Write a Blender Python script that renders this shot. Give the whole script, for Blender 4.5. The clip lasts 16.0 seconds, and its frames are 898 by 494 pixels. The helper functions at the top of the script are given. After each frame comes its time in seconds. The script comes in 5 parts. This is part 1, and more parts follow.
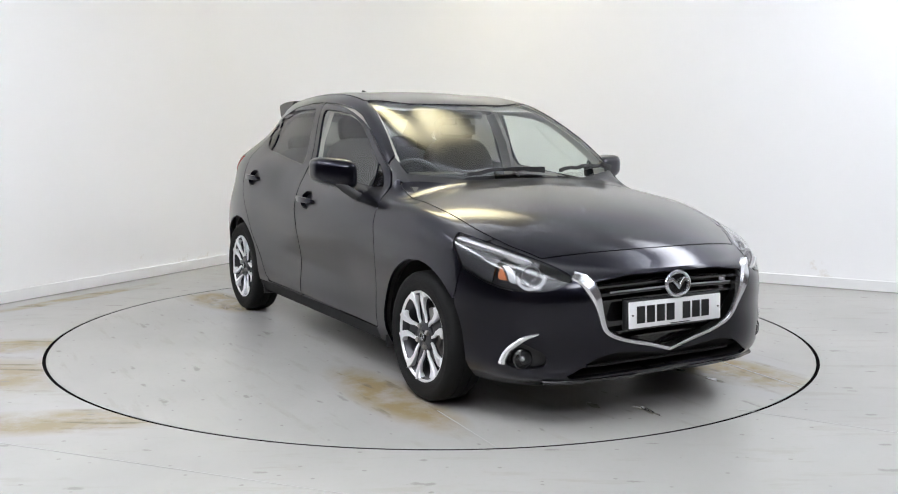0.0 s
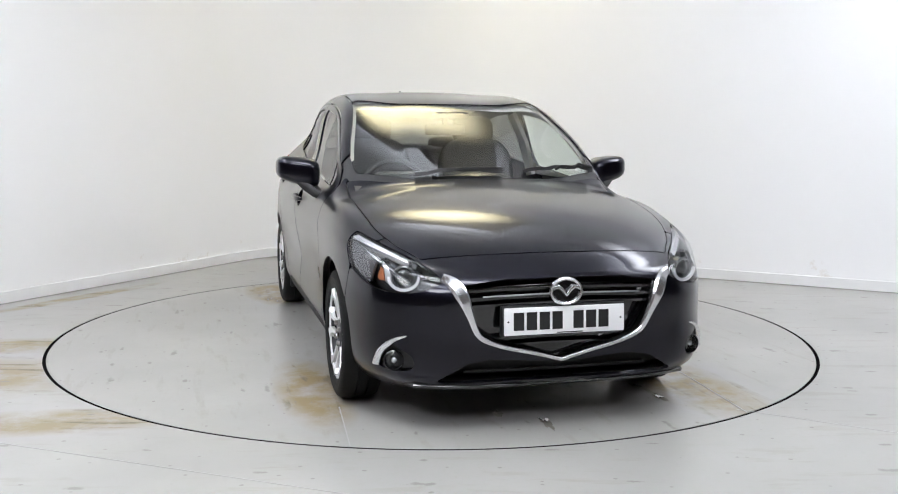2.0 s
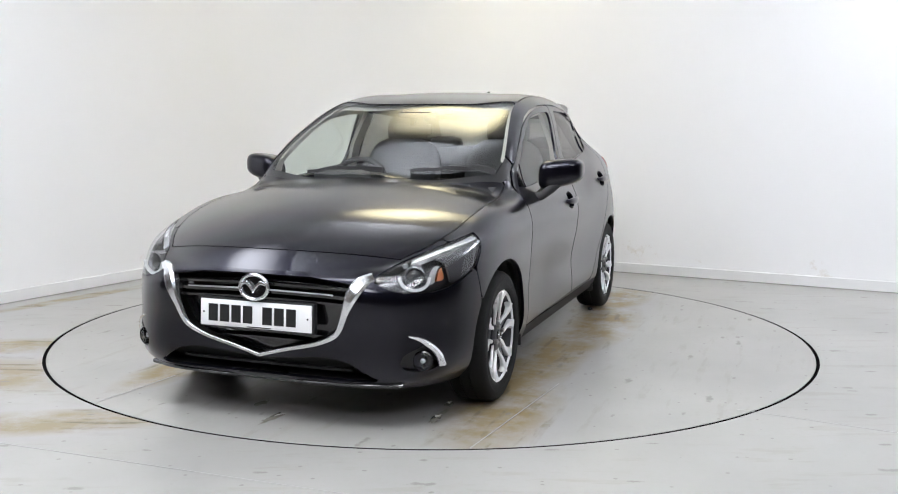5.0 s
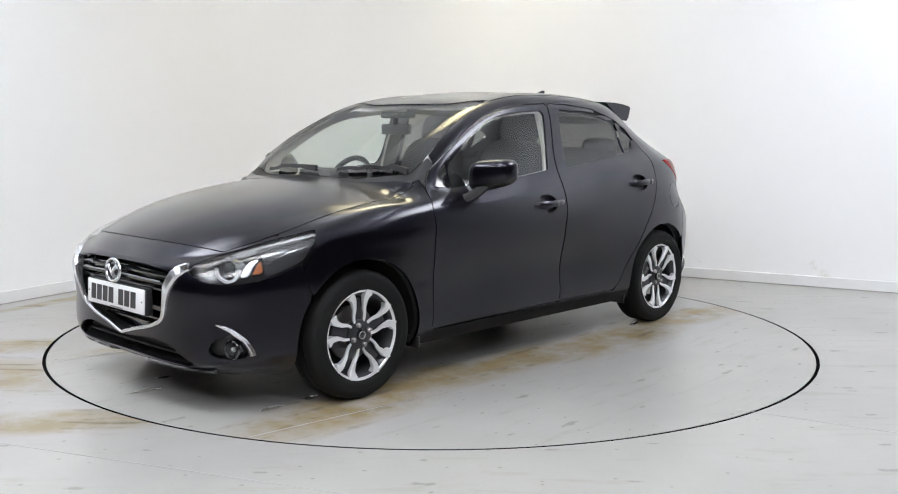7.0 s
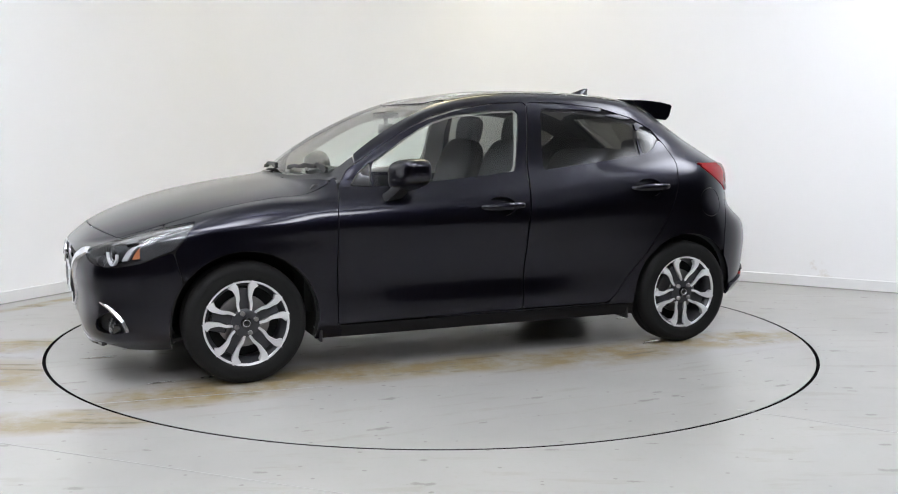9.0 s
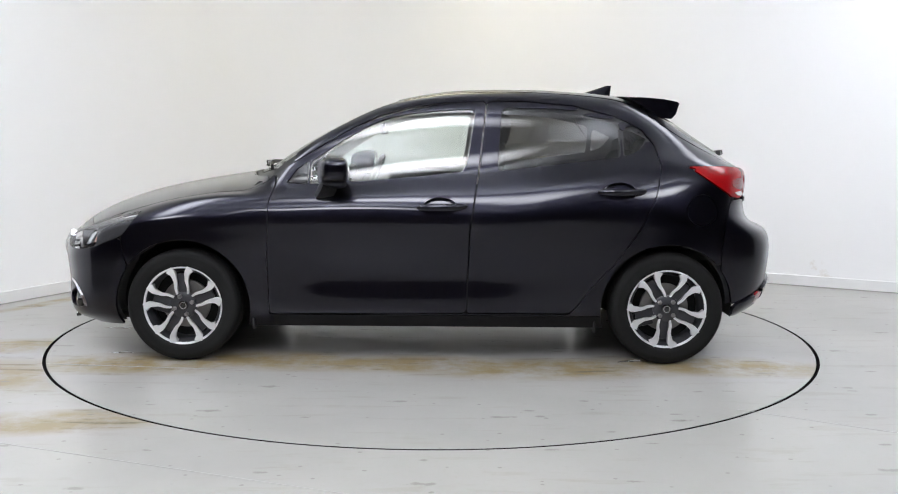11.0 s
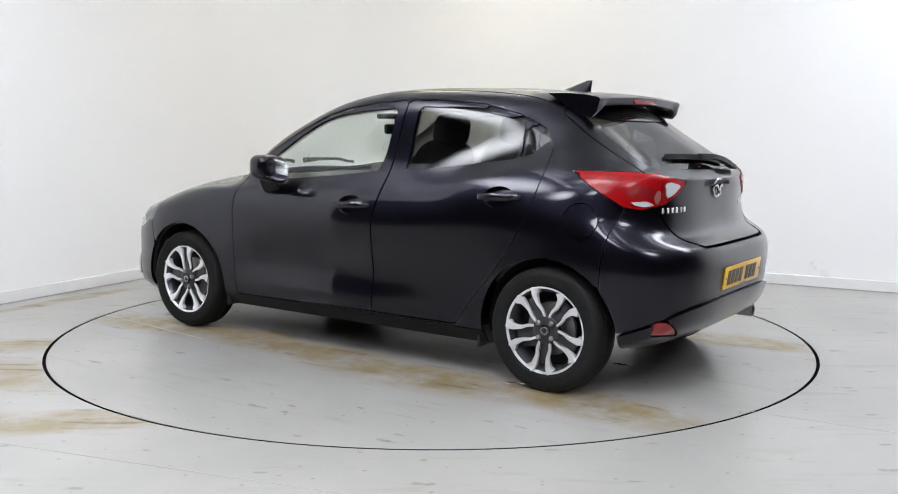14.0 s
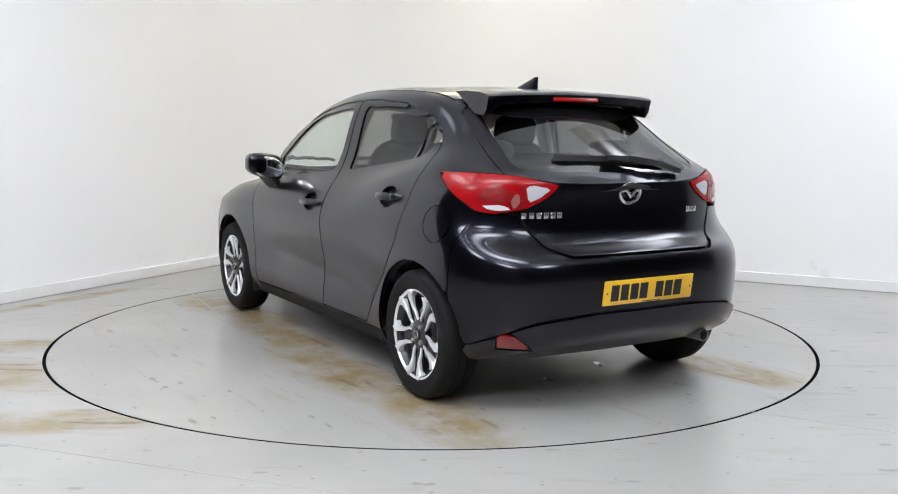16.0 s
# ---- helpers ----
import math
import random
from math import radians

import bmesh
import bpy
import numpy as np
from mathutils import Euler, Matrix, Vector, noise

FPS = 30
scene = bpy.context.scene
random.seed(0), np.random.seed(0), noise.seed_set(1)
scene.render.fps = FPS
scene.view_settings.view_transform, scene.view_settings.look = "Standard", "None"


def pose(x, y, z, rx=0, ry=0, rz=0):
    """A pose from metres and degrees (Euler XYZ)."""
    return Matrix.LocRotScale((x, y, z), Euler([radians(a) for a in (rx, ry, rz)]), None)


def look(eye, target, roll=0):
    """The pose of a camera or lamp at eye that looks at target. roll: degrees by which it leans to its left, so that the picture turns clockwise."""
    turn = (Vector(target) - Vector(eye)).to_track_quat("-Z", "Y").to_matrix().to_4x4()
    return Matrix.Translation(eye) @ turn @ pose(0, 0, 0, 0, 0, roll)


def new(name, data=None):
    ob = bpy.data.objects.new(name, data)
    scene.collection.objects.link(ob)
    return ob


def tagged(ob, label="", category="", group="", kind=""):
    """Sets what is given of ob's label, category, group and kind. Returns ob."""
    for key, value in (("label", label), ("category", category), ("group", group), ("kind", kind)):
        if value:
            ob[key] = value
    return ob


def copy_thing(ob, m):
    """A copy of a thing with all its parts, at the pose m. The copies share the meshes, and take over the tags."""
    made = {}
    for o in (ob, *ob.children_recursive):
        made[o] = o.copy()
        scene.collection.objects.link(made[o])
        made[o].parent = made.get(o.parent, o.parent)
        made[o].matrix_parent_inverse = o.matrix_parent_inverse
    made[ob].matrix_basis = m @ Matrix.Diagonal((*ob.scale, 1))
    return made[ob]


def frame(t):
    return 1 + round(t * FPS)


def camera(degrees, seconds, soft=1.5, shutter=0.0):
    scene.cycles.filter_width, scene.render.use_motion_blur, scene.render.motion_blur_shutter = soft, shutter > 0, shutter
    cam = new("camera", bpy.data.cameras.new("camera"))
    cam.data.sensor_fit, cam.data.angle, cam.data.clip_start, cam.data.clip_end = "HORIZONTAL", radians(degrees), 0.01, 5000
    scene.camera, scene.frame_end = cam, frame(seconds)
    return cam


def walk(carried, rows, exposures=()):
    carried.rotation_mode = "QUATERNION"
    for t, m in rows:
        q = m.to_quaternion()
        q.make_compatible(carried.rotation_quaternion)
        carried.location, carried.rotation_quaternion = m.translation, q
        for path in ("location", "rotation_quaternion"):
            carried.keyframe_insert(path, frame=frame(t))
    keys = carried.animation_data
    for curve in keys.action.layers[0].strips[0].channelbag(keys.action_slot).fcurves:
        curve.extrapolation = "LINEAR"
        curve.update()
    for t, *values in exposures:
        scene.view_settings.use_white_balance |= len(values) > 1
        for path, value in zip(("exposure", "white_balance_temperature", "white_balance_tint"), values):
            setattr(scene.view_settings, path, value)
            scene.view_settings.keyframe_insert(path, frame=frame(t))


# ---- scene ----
cam = camera(50.35, 16.0, soft=1.05)
EYE = Vector((0.0, -5.823, 1.234))
TILT, TURN = radians(6.97), radians(0.90)
AIM = EYE + 6.0 * Vector((math.sin(TURN) * math.cos(TILT), math.cos(TURN) * math.cos(TILT), -math.sin(TILT)))
walk(cam, [(0.0, look(EYE, AIM, 0.40)), (16.0, look(EYE, AIM, 0.40))], exposures=[(0.0, 0.0), (16.0, 0.0)])

# ---- light: an indoor bay lit by ceiling fittings, with a faint grey ambient behind it ----
world = bpy.data.worlds.new("world")
scene.world = world
world.use_nodes = True
world.node_tree.nodes["Background"].inputs[0].default_value = (0.8, 0.85, 1.0, 1)
world.node_tree.nodes["Background"].inputs[1].default_value = 0.05
COOL, WARM, DIM, UPWARD = 11.0, 6.0, 9.3, 10.0           # strength of the cool, warm and dimmed softboxes and of the glow added on their upper sides
WALL_TOP, CANOPY, HALL_TOP = 4.30, 4.30, 6.0   # the white walls, the unseen canopy added over the bay and the dark hall over it
# unseen hanging softboxes, placed for the car's reflections and to light the walls: metres along the far wall, metres
# out from it, height, size along and out, warm, cool or (None) cool and dimmed
LIGHTS = ((1.5, 6.0, 3.5, 1.4, 4.2, None), (6.6, 1.6, 3.5, 4.2, 1.5, None), (2.3, 1.6, 3.5, 2.2, 1.5, True),
          (4.6, 6.5, 3.5, 4.0, 1.7, False), (1.8, 8.8, 3.5, 2.0, 2.2, False), (8.2, 6.6, 3.5, 2.0, 2.6, False), (5.0, 9.6, 3.5, 3.6, 1.6, False), (-3.4, 6.6, 3.3, 0.3, 2.6, True))

# ---- small tools ----
def pchip(x, xs, ys):
    """Smooth monotone curve through a few design points."""
    xs, ys = np.asarray(xs, float), np.asarray(ys, float)
    if xs[0] > xs[-1]:
        xs, ys = xs[::-1], ys[::-1]
    h, d = np.diff(xs), np.diff(ys) / np.diff(xs)
    m = np.zeros(len(xs))
    m[0], m[-1] = d[0], d[-1]
    for i in range(1, len(xs) - 1):
        if d[i - 1] * d[i] > 0:
            w1, w2 = 2 * h[i] + h[i - 1], h[i] + 2 * h[i - 1]
            m[i] = (w1 + w2) / (w1 / d[i - 1] + w2 / d[i])
    x = np.clip(np.asarray(x, float), xs[0], xs[-1])
    i = np.clip(np.searchsorted(xs, x) - 1, 0, len(h) - 1)
    t = (x - xs[i]) / h[i]
    return (ys[i] * (1 + 2 * t) * (1 - t) ** 2 + m[i] * h[i] * t * (1 - t) ** 2
            + ys[i + 1] * t * t * (3 - 2 * t) + m[i + 1] * h[i] * t * t * (t - 1))


def smooth(x, a, b):
    t = np.clip((np.asarray(x, float) - a) / (b - a), 0, 1)
    return t * t * (3 - 2 * t)


def chaikin(poly, rounds=2):
    p = np.asarray(poly, float)
    for _ in range(rounds):
        q = np.roll(p, -1, 0)
        p = np.stack([0.75 * p + 0.25 * q, 0.25 * p + 0.75 * q], 1).reshape(-1, 2)
    return p


def inside(a, b, poly):
    """Signed distance of the points (a, b) to a closed outline, negative inside."""
    p = np.asarray(poly, float)
    dist, sign = np.full(len(a), 1e9), np.ones(len(a))
    for (x0, y0), (x1, y1) in zip(p, np.roll(p, -1, 0)):
        ex, ey, wx, wy = x1 - x0, y1 - y0, a - x0, b - y0
        t = np.clip((wx * ex + wy * ey) / (ex * ex + ey * ey + 1e-12), 0, 1)
        dist = np.minimum(dist, (wx - t * ex) ** 2 + (wy - t * ey) ** 2)
        c1, c2, c3 = b >= y0, b < y1, ex * wy > ey * wx
        sign = np.where((c1 & c2 & c3) | (~c1 & ~c2 & ~c3), -sign, sign)
    return sign * np.sqrt(dist)


def part(name, bm, material, parent=None, label="", flat=False, angle=40):
    me = bpy.data.meshes.new(name)
    if not flat:
        for f in bm.faces:
            f.smooth = True
        lim = radians(angle)
        for e in bm.edges:
            if len(e.link_faces) == 2 and e.calc_face_angle(0) > lim:
                e.smooth = False
    bm.to_mesh(me)
    bm.free()
    me.materials.append(material)
    ob = new(name, me)
    if parent:
        ob.parent = parent
    return tagged(ob, label)


def add_box(bm, c, size, m=None, bevel=0.0):
    r = bmesh.ops.create_cube(bm, size=1.0)
    bmesh.ops.scale(bm, vec=size, verts=r["verts"])
    if bevel:
        es = list({e for v in r["verts"] for e in v.link_edges})
        r2 = bmesh.ops.bevel(bm, geom=es, offset=bevel, segments=2, profile=0.5, affect="EDGES")
        vs = list({v for f in r2["faces"] for v in f.verts} | {v for v in r["verts"] if v.is_valid})
    else:
        vs = r["verts"]
    if m is not None:
        bmesh.ops.transform(bm, matrix=m, verts=vs)
    bmesh.ops.translate(bm, vec=c, verts=vs)
    return vs


def box(c, size, m=None, bevel=0.0):
    bm = bmesh.new()
    add_box(bm, c, size, m, bevel)
    return bm


def revolve(profile, axis="Y", n=64, bm=None):
    """A closed or open profile of (radius, along) turned round an axis through the origin."""
    bm = bm or bmesh.new()
    rings = []
    for i in range(n):
        a = 2 * math.pi * i / n
        c, s = math.cos(a), math.sin(a)
        rings.append([bm.verts.new((r * c, h, r * s) if axis == "Y" else (r * c, r * s, h) if axis == "Z" else (h, r * c, r * s)) for r, h in profile])
    for i in range(n):
        p, q = rings[i], rings[(i + 1) % n]
        for j in range(len(profile) - 1):
            bm.faces.new((p[j], p[j + 1], q[j + 1], q[j]))
    bmesh.ops.recalc_face_normals(bm, faces=bm.faces)
    return bm


def sweep(path, section, bm=None, closed=False, up=(0, 0, 1), scales=None):
    """A section (list of (a, b)) carried along a path; a is sideways, b along up."""
    bm = bm or bmesh.new()
    path = [Vector(p) for p in path]
    n, rings, up = len(path), [], Vector(up)
    for i, p in enumerate(path):
        t = (path[(i + 1) % n] - path[i - 1]) if closed else (path[min(i + 1, n - 1)] - path[max(i - 1, 0)])
        t.normalize()
        side = t.cross(up).normalized()
        top = side.cross(t)
        k = scales[i] if scales is not None else 1.0
        rings.append([bm.verts.new(p + side * a * k + top * b * k) for a, b in section])
    m = len(section)
    for i in range(n if closed else n - 1):
        r, q = rings[i], rings[(i + 1) % n]
        for j in range(m):
            bm.faces.new((r[j], r[(j + 1) % m], q[(j + 1) % m], q[j]))
    if not closed:
        bm.faces.new(rings[0][::-1])
        bm.faces.new(rings[-1])
    bmesh.ops.recalc_face_normals(bm, faces=bm.faces)
    return bm


def circle(r, n=10, k=1.0):
    return [(r * math.cos(2 * math.pi * i / n), k * r * math.sin(2 * math.pi * i / n)) for i in range(n)]


def prism(outline, y0, y1, bm=None, bevel=0.0):
    """An outline in (x, z), given thickness along y."""
    bm = bm or bmesh.new()
    a = [bm.verts.new((x, y0, z)) for x, z in outline]
    b = [bm.verts.new((x, y1, z)) for x, z in outline]
    fs = [bm.faces.new(a), bm.faces.new(b[::-1])]
    for i in range(len(a)):
        j = (i + 1) % len(a)
        fs.append(bm.faces.new((a[j], a[i], b[i], b[j])))
    bmesh.ops.recalc_face_normals(bm, faces=fs)
    if bevel:
        es = list({e for e in fs[0].edges} | {e for e in fs[1].edges})
        bmesh.ops.bevel(bm, geom=es, offset=bevel, segments=2, profile=0.5, affect="EDGES")
    return bm


# ---- materials ----
def mat(name, color, rough=0.5, metal=0.0, coat=0.0, coat_rough=0.03, spec=0.5, noise_scale=0.0, vary=0.0, bump=0.0, bump_scale=200.0, rough_vary=0.0):
    m = bpy.data.materials.new(name)
    m.use_nodes = True
    nt = m.node_tree
    b = nt.nodes["Principled BSDF"]
    b.inputs["Base Color"].default_value = (*color, 1)
    b.inputs["Roughness"].default_value = rough
    b.inputs["Metallic"].default_value = metal
    b.inputs["Coat Weight"].default_value = coat
    b.inputs["Coat Roughness"].default_value = coat_rough
    b.inputs["Specular IOR Level"].default_value = spec
    tc = nt.nodes.new("ShaderNodeTexCoord")
    if vary or rough_vary:
        nz = nt.nodes.new("ShaderNodeTexNoise")
        nz.inputs["Scale"].default_value = noise_scale
        nz.inputs["Detail"].default_value = 6
        nt.links.new(tc.outputs["Object"], nz.inputs["Vector"])
        if vary:
            mx = nt.nodes.new("ShaderNodeMix")
            mx.data_type = "RGBA"
            mx.inputs["A"].default_value = (*[c * (1 - vary) for c in color], 1)
            mx.inputs["B"].default_value = (*[min(1, c * (1 + vary)) for c in color], 1)
            nt.links.new(nz.outputs["Fac"], mx.inputs["Factor"])
            nt.links.new(mx.outputs["Result"], b.inputs["Base Color"])
        if rough_vary:
            mr = nt.nodes.new("ShaderNodeMapRange")
            mr.inputs["To Min"].default_value, mr.inputs["To Max"].default_value = rough - rough_vary, rough + rough_vary
            nt.links.new(nz.outputs["Fac"], mr.inputs["Value"])
            nt.links.new(mr.outputs["Result"], b.inputs["Roughness"])
    if bump:
        n2 = nt.nodes.new("ShaderNodeTexNoise")
        n2.inputs["Scale"].default_value = bump_scale
        n2.inputs["Detail"].default_value = 4
        bp = nt.nodes.new("ShaderNodeBump")
        bp.inputs["Strength"].default_value = bump
        bp.inputs["Distance"].default_value = 0.004
        nt.links.new(tc.outputs["Object"], n2.inputs["Vector"])
        nt.links.new(n2.outputs["Fac"], bp.inputs["Height"])
        nt.links.new(bp.outputs["Normal"], b.inputs["Normal"])
    return m


def glass(name, tint, gloss=0.07, rough=0.0):
    m = bpy.data.materials.new(name)
    m.use_nodes = True
    nt = m.node_tree
    nt.nodes.remove(nt.nodes["Principled BSDF"])
    out = nt.nodes["Material Output"]
    tr, gl = nt.nodes.new("ShaderNodeBsdfTransparent"), nt.nodes.new("ShaderNodeBsdfGlossy")
    lw, mx = nt.nodes.new("ShaderNodeLayerWeight"), nt.nodes.new("ShaderNodeMixShader")
    tr.inputs["Color"].default_value = (*tint, 1)
    gl.inputs["Roughness"].default_value = rough
    lw.inputs["Blend"].default_value = 0.5
    pw, mr = nt.nodes.new("ShaderNodeMath"), nt.nodes.new("ShaderNodeMapRange")
    pw.operation = "POWER"
    pw.inputs[1].default_value = 4.5
    mr.inputs["To Min"].default_value, mr.inputs["To Max"].default_value = gloss, 0.9
    nt.links.new(lw.outputs["Facing"], pw.inputs[0])
    nt.links.new(pw.outputs[0], mr.inputs["Value"])
    nt.links.new(mr.outputs["Result"], mx.inputs[0])
    nt.links.new(tr.outputs[0], mx.inputs[1])
    nt.links.new(gl.outputs[0], mx.inputs[2])
    nt.links.new(mx.outputs[0], out.inputs["Surface"])
    return m


def glow(name, color, strength):
    """An unseen softbox's cloth: brightest in the middle, fading to its edges for soft reflections."""
    m = bpy.data.materials.new(name)
    m.use_nodes = True
    nt = m.node_tree
    b = nt.nodes["Principled BSDF"]
    b.inputs["Base Color"].default_value = (0.8, 0.8, 0.8, 1)
    b.inputs["Emission Color"].default_value = (*color, 1)
    tc, mp, gr = nt.nodes.new("ShaderNodeTexCoord"), nt.nodes.new("ShaderNodeMapping"), nt.nodes.new("ShaderNodeTexGradient")
    mp.inputs["Location"].default_value = (-1, -1, 0)
    mp.inputs["Scale"].default_value = (2, 2, 0)
    gr.gradient_type = "SPHERICAL"
    nt.links.new(tc.outputs["Generated"], mp.inputs["Vector"])
    nt.links.new(mp.outputs["Vector"], gr.inputs["Vector"])
    mr = nt.nodes.new("ShaderNodeMapRange")
    mr.interpolation_type = "SMOOTHSTEP"
    mr.inputs["From Max"].default_value = 0.85
    mr.inputs["To Min"].default_value, mr.inputs["To Max"].default_value = 0.02 * strength, 1.7 * strength
    nt.links.new(gr.outputs["Fac"], mr.inputs["Value"])
    nt.links.new(mr.outputs["Result"], b.inputs["Emission Strength"])
    return m


PAINT = mat("black_mica_paint", (0.0100, 0.0099, 0.0170), 0.28, 0.95, coat=0.74, coat_rough=0.02, spec=0.1)
GAP = mat("black_cavity", (0.006, 0.006, 0.006), 0.8)
GAP_SHADE = mat("gap_shade_black", (0.005, 0.005, 0.005), 1.0, spec=0.0)
SILL_TRIM = mat("dull_black_sill", (0.006, 0.006, 0.007), 0.55, spec=0.15)
TRIM = mat("black_plastic", (0.012, 0.012, 0.013), 0.45, bump=0.15, bump_scale=900)
GLOSS_BLACK = mat("gloss_black_plastic", (0.008, 0.008, 0.009), 0.12, coat=0.6)
RUBBER = mat("tyre_rubber", (0.008, 0.008, 0.008), 0.7, spec=0.18, noise_scale=9, vary=0.3, bump=0.2, bump_scale=300)
CHROME = mat("satin_chrome", (0.74, 0.75, 0.77), 0.2, 0.9)
ALLOY = mat("machined_alloy", (0.80, 0.80, 0.81), 0.33, 0.65, noise_scale=30, rough_vary=0.05)
GUNMETAL = mat("grey_painted_alloy", (0.042, 0.042, 0.047), 0.32, 0.4)
DISC = mat("brake_steel", (0.30, 0.29, 0.28), 0.4, 0.9, noise_scale=20, vary=0.2)
CLEAR = glass("lamp_lens", (0.95, 0.96, 0.97), 0.05)
SCREEN_GLASS = glass("windscreen_glass", (0.90, 0.94, 0.90), 0.08)
DOOR_GLASS = glass("door_glass", (0.86, 0.91, 0.88), 0.08)
DARK_GLASS = glass("privacy_glass", (0.30, 0.30, 0.29), 0.06)
REAR_TINT = glass("rear_privacy_glass", (0.32, 0.32, 0.30), 0.13)
RED_LENS = mat("red_lamp_lens", (0.28, 0.002, 0.004), 0.25, spec=0.2, coat=0.22, noise_scale=60, vary=0.15)
RED_DARK = mat("red_reflector", (0.22, 0.004, 0.006), 0.25, coat=0.6, bump=0.3, bump_scale=500)
LAMP_SILVER = mat("lamp_reflector_silver", (0.62, 0.625, 0.64), 0.22, 0.6, coat=0.5)
LAMP_DARK = mat("lamp_housing_dark", (0.05, 0.05, 0.054), 0.25, 0.3, coat=0.5)
LAMP_BROW = mat("lamp_brow_satin", (0.30, 0.30, 0.315), 0.3, 0.6, coat=0.4)
LAMP_GREY = mat("lamp_bezel_grey", (0.26, 0.26, 0.27), 0.35, 0.3)
AMBER = mat("amber_lens", (0.42, 0.15, 0.07), 0.2, coat=0.7)
WHITE_LENS = mat("white_ribbed_lens", (0.52, 0.52, 0.54), 0.18, coat=0.6, bump=0.3, bump_scale=250)
SEAT = mat("dark_seat_fabric", (0.030, 0.030, 0.033), 0.85, noise_scale=6, vary=0.15)
CABIN = mat("cabin_plastic", (0.035, 0.035, 0.038), 0.6, bump=0.1, bump_scale=600)
HEADLINER = mat("pale_headliner", (0.52, 0.50, 0.46), 0.9, bump=0.1, bump_scale=500, noise_scale=8, vary=0.05)
PLATE_WHITE = mat("white_reflective_plate", (0.80, 0.80, 0.80), 0.3, coat=0.3)
PLATE_YELLOW = mat("yellow_reflective_plate", (0.85, 0.50, 0.03), 0.3, coat=0.3)
PINK_LENS = mat("pale_red_lens", (0.30, 0.10, 0.095), 0.2, coat=0.6, bump=0.3, bump_scale=250)
DRL = mat("pale_light_guide", (0.78, 0.79, 0.80), 0.25, 0.2, coat=0.4)
INK = mat("black_ink", (0.01, 0.01, 0.01), 0.4)

def wall_paint():
    m = mat("white_wall_paint", (0.87, 0.87, 0.875), 0.6, bump=0.06, bump_scale=60)
    nt = m.node_tree
    b = nt.nodes["Principled BSDF"]
    tc = nt.nodes.new("ShaderNodeTexCoord")
    sep = nt.nodes.new("ShaderNodeSeparateXYZ")
    nt.links.new(tc.outputs["Object"], sep.inputs[0])
    # scuffs and flaking low on the wall
    n1 = nt.nodes.new("ShaderNodeTexNoise")
    n1.inputs["Scale"].default_value, n1.inputs["Detail"].default_value = 3.0, 8
    n1.inputs["Roughness"].default_value = 0.7
    nt.links.new(tc.outputs["Object"], n1.inputs["Vector"])
    low = nt.nodes.new("ShaderNodeMapRange")
    low.inputs["From Min"].default_value, low.inputs["From Max"].default_value = 0.05, 0.45
    low.inputs["To Min"].default_value, low.inputs["To Max"].default_value = 0.17, 0.0
    nt.links.new(sep.outputs["Z"], low.inputs["Value"])
    add = nt.nodes.new("ShaderNodeMath")
    nt.links.new(n1.outputs["Fac"], add.inputs[0])
    nt.links.new(low.outputs["Result"], add.inputs[1])
    ramp = nt.nodes.new("ShaderNodeValToRGB")
    ramp.color_ramp.elements[0].position, ramp.color_ramp.elements[1].position = 0.74, 0.86
    nt.links.new(add.outputs[0], ramp.inputs["Fac"])
    mx = nt.nodes.new("ShaderNodeMix")
    mx.data_type = "RGBA"
    mx.inputs["A"].default_value, mx.inputs["B"].default_value = (0.87, 0.87, 0.875, 1), (0.66, 0.60, 0.53, 1)
    nt.links.new(ramp.outputs["Color"], mx.inputs["Factor"])
    nt.links.new(mx.outputs["Result"], b.inputs["Base Color"])
    return m


